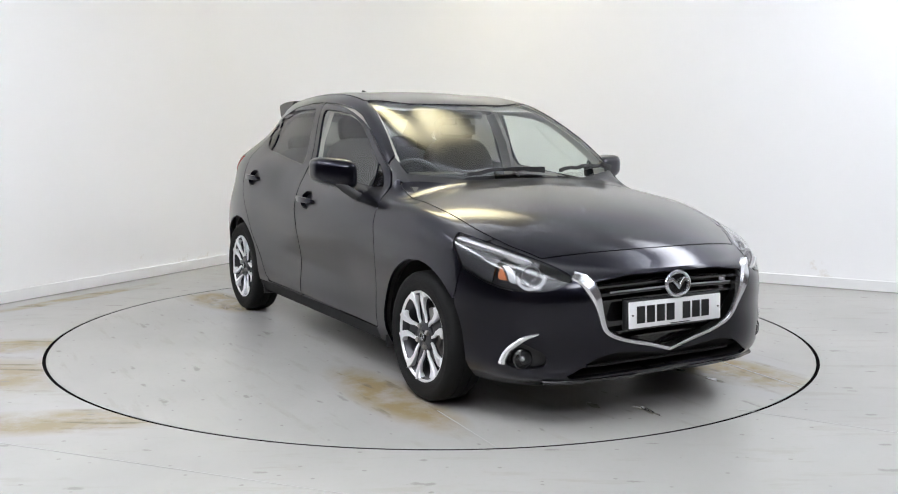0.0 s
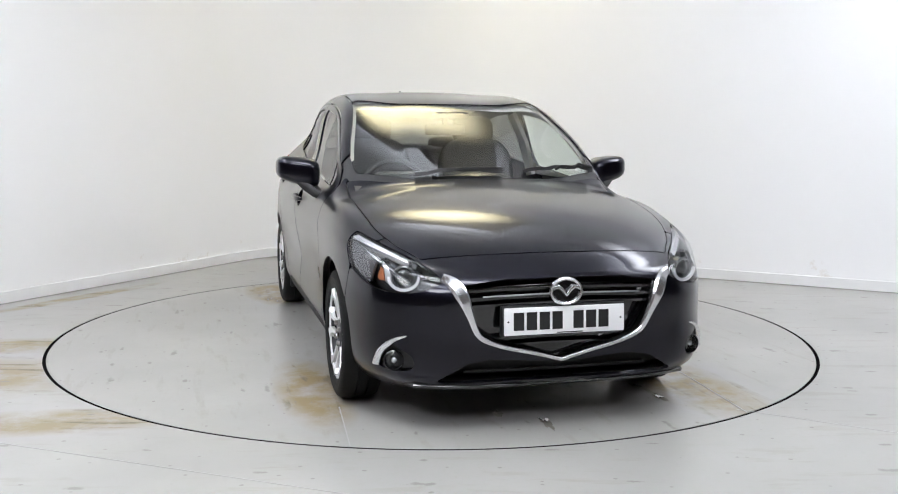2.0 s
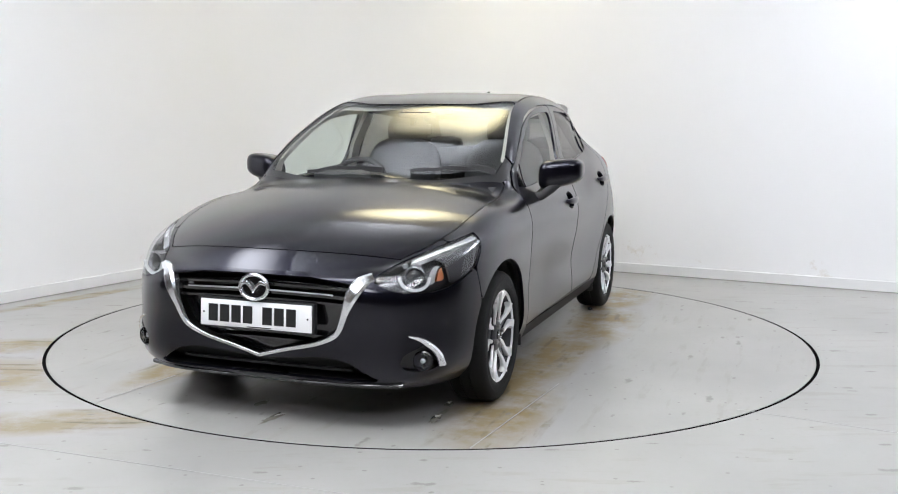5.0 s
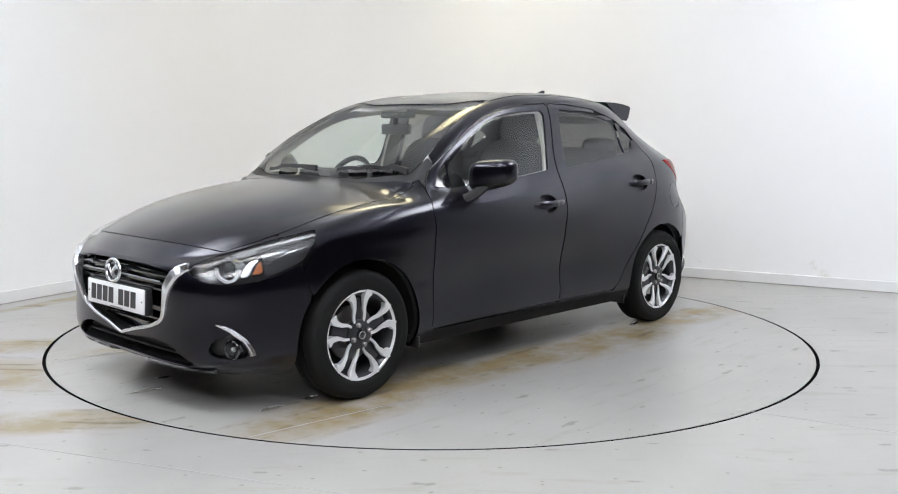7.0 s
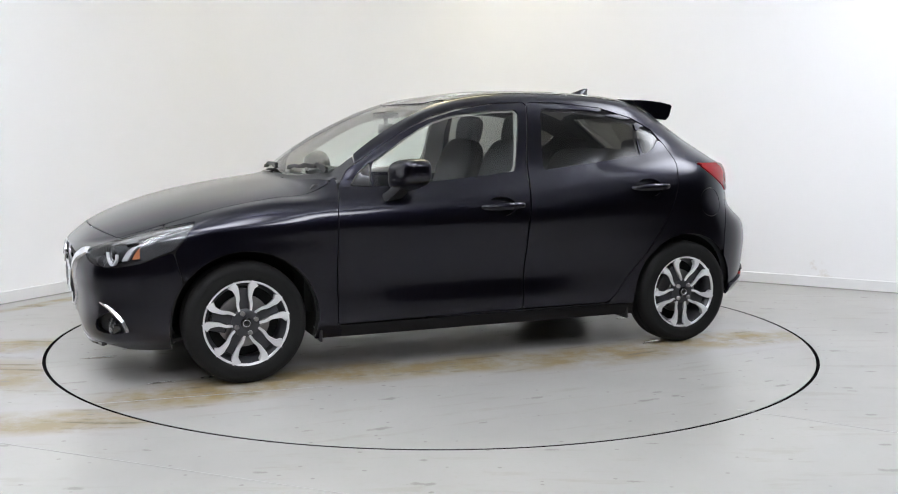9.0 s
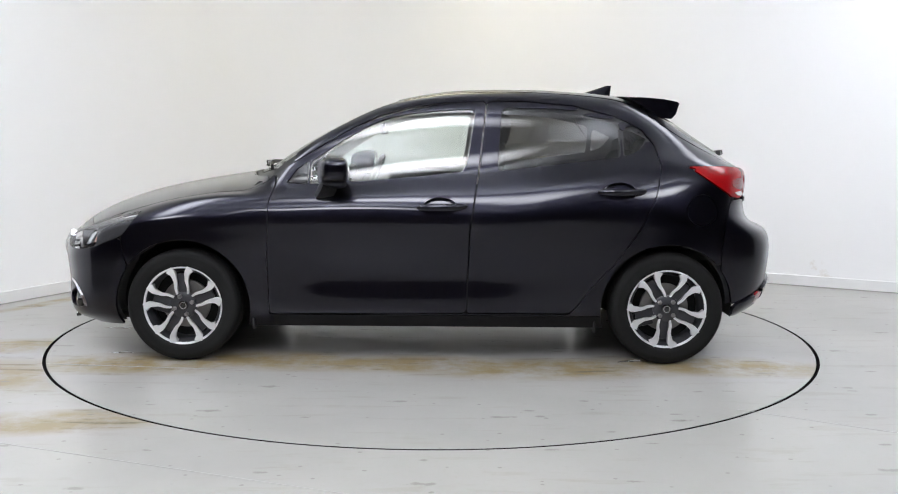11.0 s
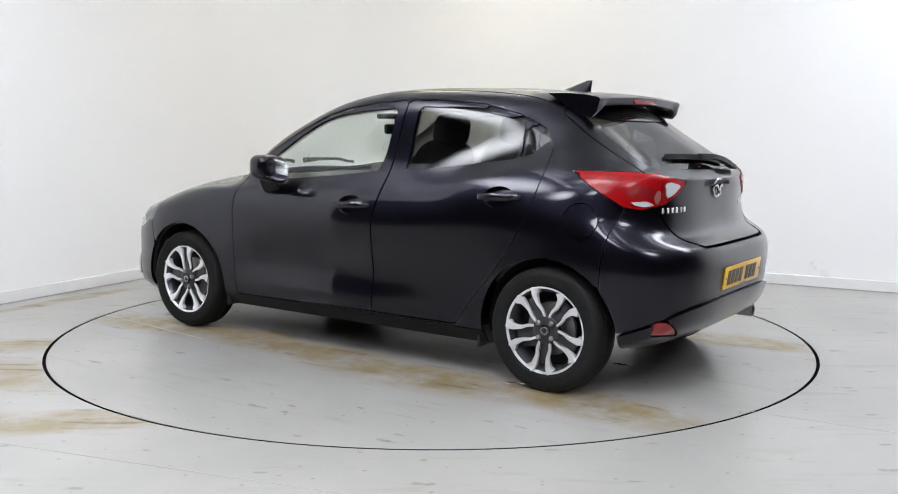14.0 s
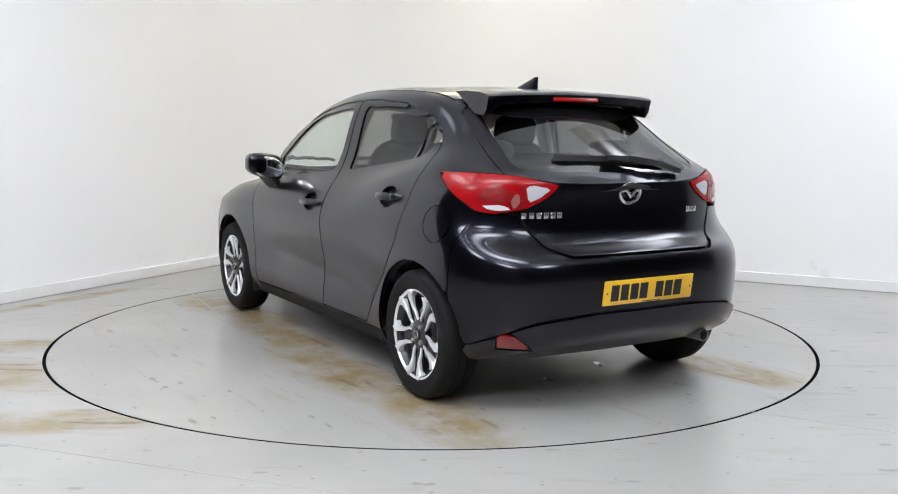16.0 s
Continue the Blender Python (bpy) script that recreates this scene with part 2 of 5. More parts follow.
def floor_paint(name, stain, seed, patches):
    """Grey floor paint, worn, with rusty stains (blurred patches at known places), specks and scratches."""
    m = mat(name, (0.50, 0.49, 0.475), 0.24)
    nt = m.node_tree
    b = nt.nodes["Principled BSDF"]
    tc = nt.nodes.new("ShaderNodeTexCoord")

    def noise_node(scale, detail, stretch=(1, 1, 1), rough=0.6):
        mp, nz = nt.nodes.new("ShaderNodeMapping"), nt.nodes.new("ShaderNodeTexNoise")
        mp.inputs["Location"].default_value = (seed, seed * 0.7, 0)
        mp.inputs["Scale"].default_value = stretch
        nz.inputs["Scale"].default_value, nz.inputs["Detail"].default_value, nz.inputs["Roughness"].default_value = scale, detail, rough
        nt.links.new(tc.outputs["Object"], mp.inputs["Vector"])
        nt.links.new(mp.outputs["Vector"], nz.inputs["Vector"])
        return nz.outputs["Fac"]

    def math_node(op, a, c):
        n = nt.nodes.new("ShaderNodeMath")
        n.operation = op
        for i, v in enumerate((a, c)):
            if isinstance(v, (int, float)):
                n.inputs[i].default_value = v
            else:
                nt.links.new(v, n.inputs[i])
        return n.outputs[0]

    def ranged(v, lo, hi, a=0.0, c=1.0):
        n = nt.nodes.new("ShaderNodeMapRange")
        n.inputs["From Min"].default_value, n.inputs["From Max"].default_value = lo, hi
        n.inputs["To Min"].default_value, n.inputs["To Max"].default_value = a, c
        nt.links.new(v, n.inputs["Value"])
        return n.outputs["Result"]

    def mixed(fac, a, c):
        n = nt.nodes.new("ShaderNodeMix")
        n.data_type = "RGBA"
        nt.links.new(fac, n.inputs["Factor"])
        if isinstance(a, tuple):
            n.inputs["A"].default_value = (*a, 1)
        else:
            nt.links.new(a, n.inputs["A"])
        n.inputs["B"].default_value = (*c, 1)
        return n.outputs["Result"]

    big = noise_node(0.7, 4)
    col = mixed(ranged(big, 0.35, 0.7), (0.352, 0.343, 0.327), (0.308, 0.301, 0.289))
    fine = noise_node(30, 4)
    col = mixed(ranged(fine, 0.55, 0.8, 0, 0.35), col, (0.30, 0.288, 0.265))
    # rusty damp patches
    total = None
    for px, py, rx, ry, turn in patches:
        mp, gr = nt.nodes.new("ShaderNodeMapping"), nt.nodes.new("ShaderNodeTexGradient")
        mp.vector_type = "TEXTURE"
        mp.inputs["Location"].default_value = (px, py, 0)
        mp.inputs["Rotation"].default_value = (0, 0, radians(turn))
        mp.inputs["Scale"].default_value = (rx, ry, 1)
        gr.gradient_type = "SPHERICAL"
        nt.links.new(tc.outputs["Object"], mp.inputs["Vector"])
        nt.links.new(mp.outputs["Vector"], gr.inputs["Vector"])
        total = gr.outputs["Fac"] if total is None else math_node("MAXIMUM", total, gr.outputs["Fac"])
    if total is not None:
        rag = noise_node(3.5, 8, rough=0.65)
        f = math_node("MULTIPLY", ranged(total, 0.0, 0.5), ranged(rag, 0.32, 0.58))
        col = mixed(math_node("MULTIPLY", f, stain), col, (0.25, 0.185, 0.085))
        # darker drag marks, mostly where it is damp
        drag = ranged(noise_node(5.0, 5, (0.45, 2.6, 1), 0.55), 0.565, 0.64)
        col = mixed(math_node("MULTIPLY", math_node("MULTIPLY", drag, ranged(rag, 0.40, 0.56)), ranged(total, 0.0, 0.35, 0.13, 0.85)), col, (0.17, 0.145, 0.10))
    # short dark dashes and scuffs, each in a cell of its own
    for scale, stretch, size, share, turn in ((1.5, (0.45, 1.8, 1), 0.045, 0.30, 10), (2.6, (0.6, 1.6, 1), 0.05, 0.35, -25), (5.0, (1, 1.3, 1), 0.045, 0.45, 40)):
        mp, vo = nt.nodes.new("ShaderNodeMapping"), nt.nodes.new("ShaderNodeTexVoronoi")
        mp.inputs["Location"].default_value = (seed, seed * 0.3, 0)
        mp.inputs["Rotation"].default_value = (0, 0, radians(turn))
        mp.inputs["Scale"].default_value = stretch
        vo.inputs["Scale"].default_value = scale
        vo.voronoi_dimensions = "2D"
        nt.links.new(tc.outputs["Object"], mp.inputs["Vector"])
        nt.links.new(mp.outputs["Vector"], vo.inputs["Vector"])
        ragged = math_node("ADD", vo.outputs["Distance"], ranged(noise_node(18, 5), 0.3, 0.7, -0.035, 0.035))
        sep = nt.nodes.new("ShaderNodeSeparateColor")
        nt.links.new(vo.outputs["Color"], sep.inputs[0])
        pick = math_node("GREATER_THAN", sep.outputs[0], share)
        f = math_node("MULTIPLY", ranged(ragged, size, size * 0.4, 0, 0.6), pick)
        col = mixed(f, col, (0.20, 0.19, 0.175))
    nt.links.new(col, b.inputs["Base Color"])
    return m


WALL = wall_paint()
SKIRTING = mat("white_gloss_skirting", (0.80, 0.80, 0.80), 0.35, noise_scale=4, vary=0.04)
CEIL = mat("grey_ceiling_board", (0.30, 0.30, 0.31), 0.8, noise_scale=1.5, vary=0.06)
CANOPY_BOARD = mat("white_canopy_board", (0.82, 0.83, 0.85), 0.7, noise_scale=1.2, vary=0.05)
BRICK = mat("dull_brown_brickwork", (0.10, 0.07, 0.055), 0.85, noise_scale=5, vary=0.4, bump=0.3, bump_scale=40)
JOINT = mat("floor_joint_filler", (0.27, 0.26, 0.25), 0.7)
STEEL = mat("dark_shutter_steel", (0.05, 0.05, 0.055), 0.5, 0.3, noise_scale=3, vary=0.2)
FITTING = mat("white_light_fitting", (0.8, 0.8, 0.8), 0.4)
FLOOR_PAINT = floor_paint("grey_floor_paint", 0.75, 3.1, [(-2.45, -0.48, 0.85, 0.22, 8), (-1.70, -1.90, 0.75, 0.20, 10), (-2.6, 1.1, 0.9, 0.10, 60), (-2.4, -1.2, 0.7, 0.5, 0)])
DISC_PAINT = floor_paint("grey_turntable_paint", 0.9, 7.7, [(1.45, 0.88, 0.75, 0.28, 3), (0.8, 0.80, 0.8, 0.26, -3), (0.1, 0.86, 0.9, 0.22, 0), (-0.7, 0.93, 0.9, 0.26, 4), (-1.5, 0.85, 0.75, 0.26, -6), (-1.6, -0.85, 0.6, 0.22, 5), (1.2, -0.9, 0.7, 0.2, 0)])
COOL_GLOW = glow("cool_tube_glow", (0.92, 0.94, 1.0), COOL)
DIM_GLOW = glow("dimmed_tube_glow", (0.90, 0.93, 1.0), DIM)
UP_GLOW = glow("added_up_glow", (0.89, 0.925, 1.0), UPWARD)
WARM_GLOW = glow("warm_tube_glow", (1.0, 0.90, 0.58), WARM)

# ---- the bay: a white corner, painted floor, turntable ----
CORNER = Vector((-1.30, 4.10, 0))
D1, D2 = Vector((0.882, -0.472, 0)), Vector((-0.472, -0.882, 0))
LEN1, LEN2 = 11.0, 6.2


def plan(a, b, z=0.0):
    """A place in the bay: a metres along the far wall, b metres out from it."""
    p = CORNER + D1 * a + D2 * b
    return Vector((p.x, p.y, z))


def cove_path(inset, r=1.1):
    pts = [plan(inset, LEN2)]
    for i in range(19):
        a = radians(90 * i / 18)
        pts.append(plan(inset + r - r * math.cos(a), inset + r - r * math.sin(a)))
    pts.append(plan(LEN1, inset))
    return pts


def strip(name, inset, thick, z0, z1, material, label, category):
    outer, inner = cove_path(inset - thick), cove_path(inset)
    bm = bmesh.new()
    rings = [[bm.verts.new((p.x, p.y, z)) for p, z in ((i, z0), (i, z1), (o, z1), (o, z0))] for i, o in zip(inner, outer)]
    for p, q in zip(rings, rings[1:]):
        for j in range(4):
            bm.faces.new((p[j], p[(j + 1) % 4], q[(j + 1) % 4], q[j]))
    bm.faces.new(rings[0]), bm.faces.new(rings[-1][::-1])
    bmesh.ops.recalc_face_normals(bm, faces=bm.faces)
    ob = part(name, bm, material)
    return tagged(ob, label, category, kind="structure")


strip("wall_north", 0.0, 0.15, 0.0, WALL_TOP, WALL, "white painted studio wall with a curved corner and scuffs", "wall")
strip("baseboard", 0.024, 0.024, 0.0, 0.085, SKIRTING, "white painted skirting board along the wall", "baseboard")
# the joint's thin shadow line, set in as a dark strip
strip("baseboard_shadow_line", 0.030, 0.006, 0.0, 0.005, JOINT, "dark filler strip for the shadow line between skirting and floor", "joint")
M1 = Matrix((D1, D2, Vector((0, 0, 1)))).transposed().to_4x4()
# the dark hall that the bay stands in
for nm, a, b, size, lb in (("wall_south", 4.0, 15.0, (24.0, 0.3, HALL_TOP), "dull brown brick hall wall behind the camera"), ("wall_hall_north", 4.0, -6.0, (24.0, 0.3, HALL_TOP), "dull brown brick hall wall behind the bay"),
                           ("wall_east", 16.0, 4.5, (0.3, 21.0, HALL_TOP), "dull brown brick hall wall beside the bay"), ("wall_west", -8.0, 4.5, (0.3, 21.0, HALL_TOP), "dull brown brick hall wall beyond the partition")):
    ob = part(nm, box((0, 0, 0), size, M1), BRICK)
    ob.location = plan(a, b, HALL_TOP / 2)
    tagged(ob, lb, "wall", kind="structure")
ob = part("ceiling", box((0, 0, 0), (24.6, 21.6, 0.12), M1), CEIL)
ob.location = plan(4.0, 4.5, HALL_TOP + 0.06)
tagged(ob, "grey boarded ceiling of the hall", "ceiling", kind="structure")

# unseen canopy, added to bounce light and show pale in glass and paint
ob = part("canopy", box((0, 0, 0), (11.9, 10.8, 0.06), M1), CANOPY_BOARD)
ob.location = plan(5.8, 5.25, CANOPY + 0.035)
tagged(ob, "unseen white canopy added over the bay for reflections", "ceiling", kind="structure")

RING = 2.230
tagged(part("floor", revolve([(RING + 0.008, -0.05), (RING + 0.008, 0.0), (6.0, 0.0), (24.0, 0.0)], "Z", 256), FLOOR_PAINT),
       "light grey painted concrete floor with rusty stains", "floor", kind="structure")
tagged(part("turntable_pit", revolve([(0.0, -0.06), (RING + 0.02, -0.06), (RING + 0.02, -0.02)], "Z", 128), GAP),
       "dark gap and pit under the turntable", "pit", kind="structure")
turntable = tagged(part("turntable", revolve([(0.0, 0.0), (1.2, 0.0), (RING - 0.0125, 0.0), (RING - 0.010, -0.003), (RING - 0.010, -0.055), (0.0, -0.055)], "Z", 256), DISC_PAINT),
                   "round grey painted turntable with damp brown stains", "turntable")


# dull black strip fills the ring gap and stands in for its shade
part("turntable_gap_shade", revolve([(RING - 0.0097, -0.05), (RING - 0.0097, -0.0015), (RING + 0.0076, -0.0015), (RING + 0.0076, -0.05)], "Z", 256), GAP_SHADE, turntable, "black strip standing in for the shaded gap round the turntable")


for (x0, y0), (x1, y1), host in (((-2.40, -1.90), (-0.10, -2.76), None), ((1.36, -1.68), (3.2, -2.75), None), ((0.95, 1.02), (2.02, 0.92), turntable), ((1.50, -0.82), (2.04, -0.86), turntable)):
    ln = math.hypot(x1 - x0, y1 - y0)
    jt = part("floor_joint" if host is None else "joint", box((0, 0, 0), (ln, 0.005, 0.002)), JOINT, host, "" if host is None else "thin joint line")
    jt.matrix_basis = Matrix.Translation(((x0 + x1) / 2, (y0 + y1) / 2, 0.0003)) @ Matrix.Rotation(math.atan2(y1 - y0, x1 - x0), 4, "Z")
    if host is None:
        tagged(jt, "thin joint line in the painted floor", "floor joint", kind="structure")


WATER = mat("dirty_water", (0.23, 0.215, 0.19), 0.05, coat=0.6, coat_rough=0.03)
rnd = random.Random(5)
for x, y, w, d in ((-1.177, -0.33, 0.10, 0.035), (-1.315, 0.097, 0.08, 0.03), (-1.08, 0.76, 0.11, 0.035), (1.94, 0.0, 0.13, 0.035), (1.77, -0.16, 0.09, 0.03), (1.715, 0.66, 0.10, 0.03), (1.48, 0.64, 0.08, 0.03)):
    bm = bmesh.new()
    rim = []
    for i in range(26):
        a = 2 * math.pi * i / 26
        r = 0.62 + 0.38 * noise.noise((x * 5 + 1.7 * math.cos(a), y * 5 + 1.7 * math.sin(a), 0.3)) + rnd.uniform(-0.06, 0.06)
        rim.append((r * w * math.cos(a), r * d * math.sin(a)))
    top, low = [bm.verts.new((px * 0.94, py * 0.94, 0.0016)) for px, py in rim], [bm.verts.new((px, py, 0.0002)) for px, py in rim]
    bm.faces.new(top)
    for i in range(26):
        bm.faces.new((low[i], low[(i + 1) % 26], top[(i + 1) % 26], top[i]))
    bmesh.ops.recalc_face_normals(bm, faces=bm.faces)
    pd = part("puddle", bm, WATER, turntable, "small shallow puddle of water")
    pd.matrix_basis = pose(x, y, 0, 0, 0, rnd.uniform(-25, 25))


def softbox(a, b, z, w, d, warm):
    root = new("softbox_light")
    root.matrix_basis = Matrix.Translation(plan(a, b, z)) @ M1
    part("housing", box((0, 0, 0.06), (w + 0.06, d + 0.06, 0.10), bevel=0.012), FITTING, root, "white softbox housing")
    part("diffuser", box((0, 0, 0.0), (w, d, 0.02), bevel=0.004), DIM_GLOW if warm is None else WARM_GLOW if warm else COOL_GLOW, root, "glowing cloth diffuser")
    # added glow on top, to brighten the canopy and walls
    part("added_uplight", box((0, 0, 0.118), (w * 0.9, d * 0.9, 0.012), bevel=0.004), UP_GLOW, root, "added glowing panel that brightens the canopy")
    top = CANOPY if a > 0 else HALL_TOP
    for x in (-0.4, 0.4):
        part("hanger", box((x * w, 0, 0.5 * (top - z + 0.11)), (0.012, 0.012, top - z - 0.12)), STEEL, root, "thin hanging rod")
    return tagged(root, "unseen ceiling light, built as a hanging softbox with a glowing diffuser", "light", "softbox lights")


for row in LIGHTS:
    softbox(*row)

# ---- the car: one smooth shell from styling lines, then cut into panels ----
# x forward, y to its left, z up; origin on the ground midway between the axles.
AXLE, WHEEL_Y, TYRE_R = 1.285, 0.735, 0.300
NK = 10
WIDTHS = (0.782, 0.805, 0.818, 0.832, 0.835)
NOSE_X = (1.90, 2.005, 2.035, 2.066, 2.062, 2.045)
NOSE_Z = (0.165, 0.215, 0.42, 0.58, 0.635, 0.664)
NOSE_N = (3.8, 4.2, 4.0, 3.3, 2.8, 2.45)
TAIL_N = (3.3, 3.8, 4.0, 3.8, 3.4, 3.4)
SIDE_Z = (0.19, 0.26, 0.48, 0.68, 0.78)
TAIL_X = (-1.79, -1.895, -1.936, -1.918, -1.827, -1.800)
TAIL_Z = (0.27, 0.345, 0.50, 0.700, 0.752, 1.005)


def crease(x):
    y = pchip(x, (1.1, 0.8, 0.1, -0.28, -0.6, -0.85, -1.1), (0.782, 0.802, 0.815, 0.812, 0.800, 0.788, 0.765))
    z = pchip(x, (2.045, 1.95, 1.85, 1.7, 1.52, 1.3, 1.1, 0.8, 0.1, -0.28, -0.5, -0.8, -1.1, -1.4, -1.7, -1.8),
              (0.664, 0.680, 0.703, 0.748, 0.80, 0.852, 0.878, 0.876, 0.862, 0.860, 0.888, 0.962, 1.028, 1.050, 1.035, 1.005))
    return y, z


def top_line(x):
    """Height of the centre line over bonnet, screen, roof and hatch."""
    return pchip(x, (2.045, 1.95, 1.8, 1.6, 1.4, 1.2, 1.06, 1.02, 0.8, 0.6, 0.4, 0.22, 0.0, -0.3, -0.6, -0.9, -1.15, -1.32, -1.5, -1.68, -1.8),
                 (0.664, 0.742, 0.815, 0.882, 0.926, 0.960, 0.981, 0.989, 1.09, 1.20, 1.30, 1.385, 1.438, 1.470, 1.471, 1.458, 1.434, 1.375, 1.258, 1.130, 1.005))


def lead(x):
    """How far the centre of a rib runs ahead of its side."""
    return pchip(x, (2.045, 1.8, 1.5, 1.1, 0.8, 0.55, 0.256, 0.1, -0.2, -0.5, -0.9, -1.1, -1.4, -1.65, -1.8), (0, 0.02, 0.05, 0.09, 0.17, 0.16, 0.12, 0.09, 0.03, 0.0, -0.04, -0.07, -0.10, -0.06, 0))


def rib_keys():
    """Key points of every rib, from nose to tail: array (ribs, keys, 3) for the left half."""
    out = []
    nf, nm, nr = 70, 170, 64
    stations = ([("f", a) for a in np.linspace(1, 0, nf, endpoint=False)] + [("m", x) for x in np.linspace(1.1, -1.1, nm)]
                + [("r", a) for a in np.linspace(0, 1, nr + 1)[1:]])
    for seg, s in stations:
        k = np.zeros((NK, 3))
        cy0, _ = crease(1.1)
        cy1, _ = crease(-1.1)
        for j in range(6):
            if seg == "m":
                x = s
                if j < 5:
                    y, z = WIDTHS[j], SIDE_Z[j]
                    if j == 4:
                        z = 0.5 * (SIDE_Z[3] + crease(x)[1]) + 0.005
                else:
                    y, z = crease(x)
            else:
                xa, xe, n = (1.1, NOSE_X[j], NOSE_N[j]) if seg == "f" else (-1.1, TAIL_X[j], TAIL_N[j])
                w = WIDTHS[j] if j < 5 else (cy0 if seg == "f" else cy1)
                ang = 0.5 * math.pi * s
                x = xa + (xe - xa) * math.sin(ang) ** (2 / n)
                y = w * max(0.0, math.cos(ang)) ** (2 / n) if s < 0.9999 else 0.0
                if j == 5:
                    z = crease(x)[1]
                else:
                    e = NOSE_Z[j] if seg == "f" else TAIL_Z[j]
                    z0 = SIDE_Z[j] if j < 4 else 0.5 * (SIDE_Z[3] + crease(xa)[1]) + 0.005
                    z = z0 + (e - z0) * float(smooth(s, 0.0, 0.85))
            k[j] = (x, y, z)
        xs, y5, z5 = k[5]
        # flared wings over the wheels, slightly hollow doors between
        for ax in (AXLE, -AXLE):
            g = math.exp(-((k[3, 0] - ax) / 0.38) ** 2)
            k[1, 1] += 0.020 * g if k[1, 1] > 0.4 else 0
            k[2, 1] += 0.030 * g if k[2, 1] > 0.4 else 0
            k[3, 1] += 0.014 * g if k[3, 1] > 0.4 else 0
        k[2, 1] -= 0.017 * float(smooth(xs, -0.9, -0.2)) * (1 - float(smooth(xs, 0.4, 0.9)))
        ld = float(lead(xs))
        zc = float(top_line(xs + ld))
        k[9] = (xs + ld, 0.0, zc)
        p = 2.7 if xs > 0 else 3.8
        free = np.zeros((3, 3))
        for i, f in enumerate((0.10, 0.22, 0.60) if xs > 0 else (0.12, 0.34, 0.67)):
            free[i] = (xs + ld * f ** 1.4, y5 * (1 - f), z5 + (zc - z5) * (1 - (1 - f) ** p))
        held = np.zeros((3, 3))
        held[0] = (xs, pchip(xs, (0.75, 0.4, 0.1, -0.2, -0.6, -1.03, -1.25, -1.4), (0.742, 0.745, 0.738, 0.725, 0.708, 0.682, 0.660, 0.630)),
                   pchip(xs, (0.75, 0.4, 0.1, -0.2, -0.6, -1.03, -1.25, -1.4), (0.950, 0.960, 0.988, 1.018, 1.058, 1.105, 1.15, 1.155)))
        held[1] = (xs, pchip(xs, (0.75, 0.568, 0.412, 0.256, 0.1, -0.2, -0.5, -0.8, -1.1, -1.25, -1.4), (0.700, 0.660, 0.625, 0.592, 0.575, 0.565, 0.560, 0.552, 0.540, 0.530, 0.51)),
                   pchip(xs, (0.9, 0.75, 0.568, 0.412, 0.256, 0.1, -0.2, -0.5, -0.8, -1.1, -1.25, -1.4), (0.965, 1.040, 1.174, 1.264, 1.342, 1.388, 1.426, 1.430, 1.416, 1.378, 1.325, 1.24)))
        y7, z7 = held[1, 1], held[1, 2]
        held[2] = (xs + ld * 0.72, 0.5 * y7, z7 + (zc - z7) * 0.80)
        w = float(smooth(xs, 0.72, 1.0)) if xs > 0 else 1 - float(smooth(xs, -1.42, -1.12))
        k[6:9] = held * (1 - w) + free * w
        out.append(k)
    return np.array(out)


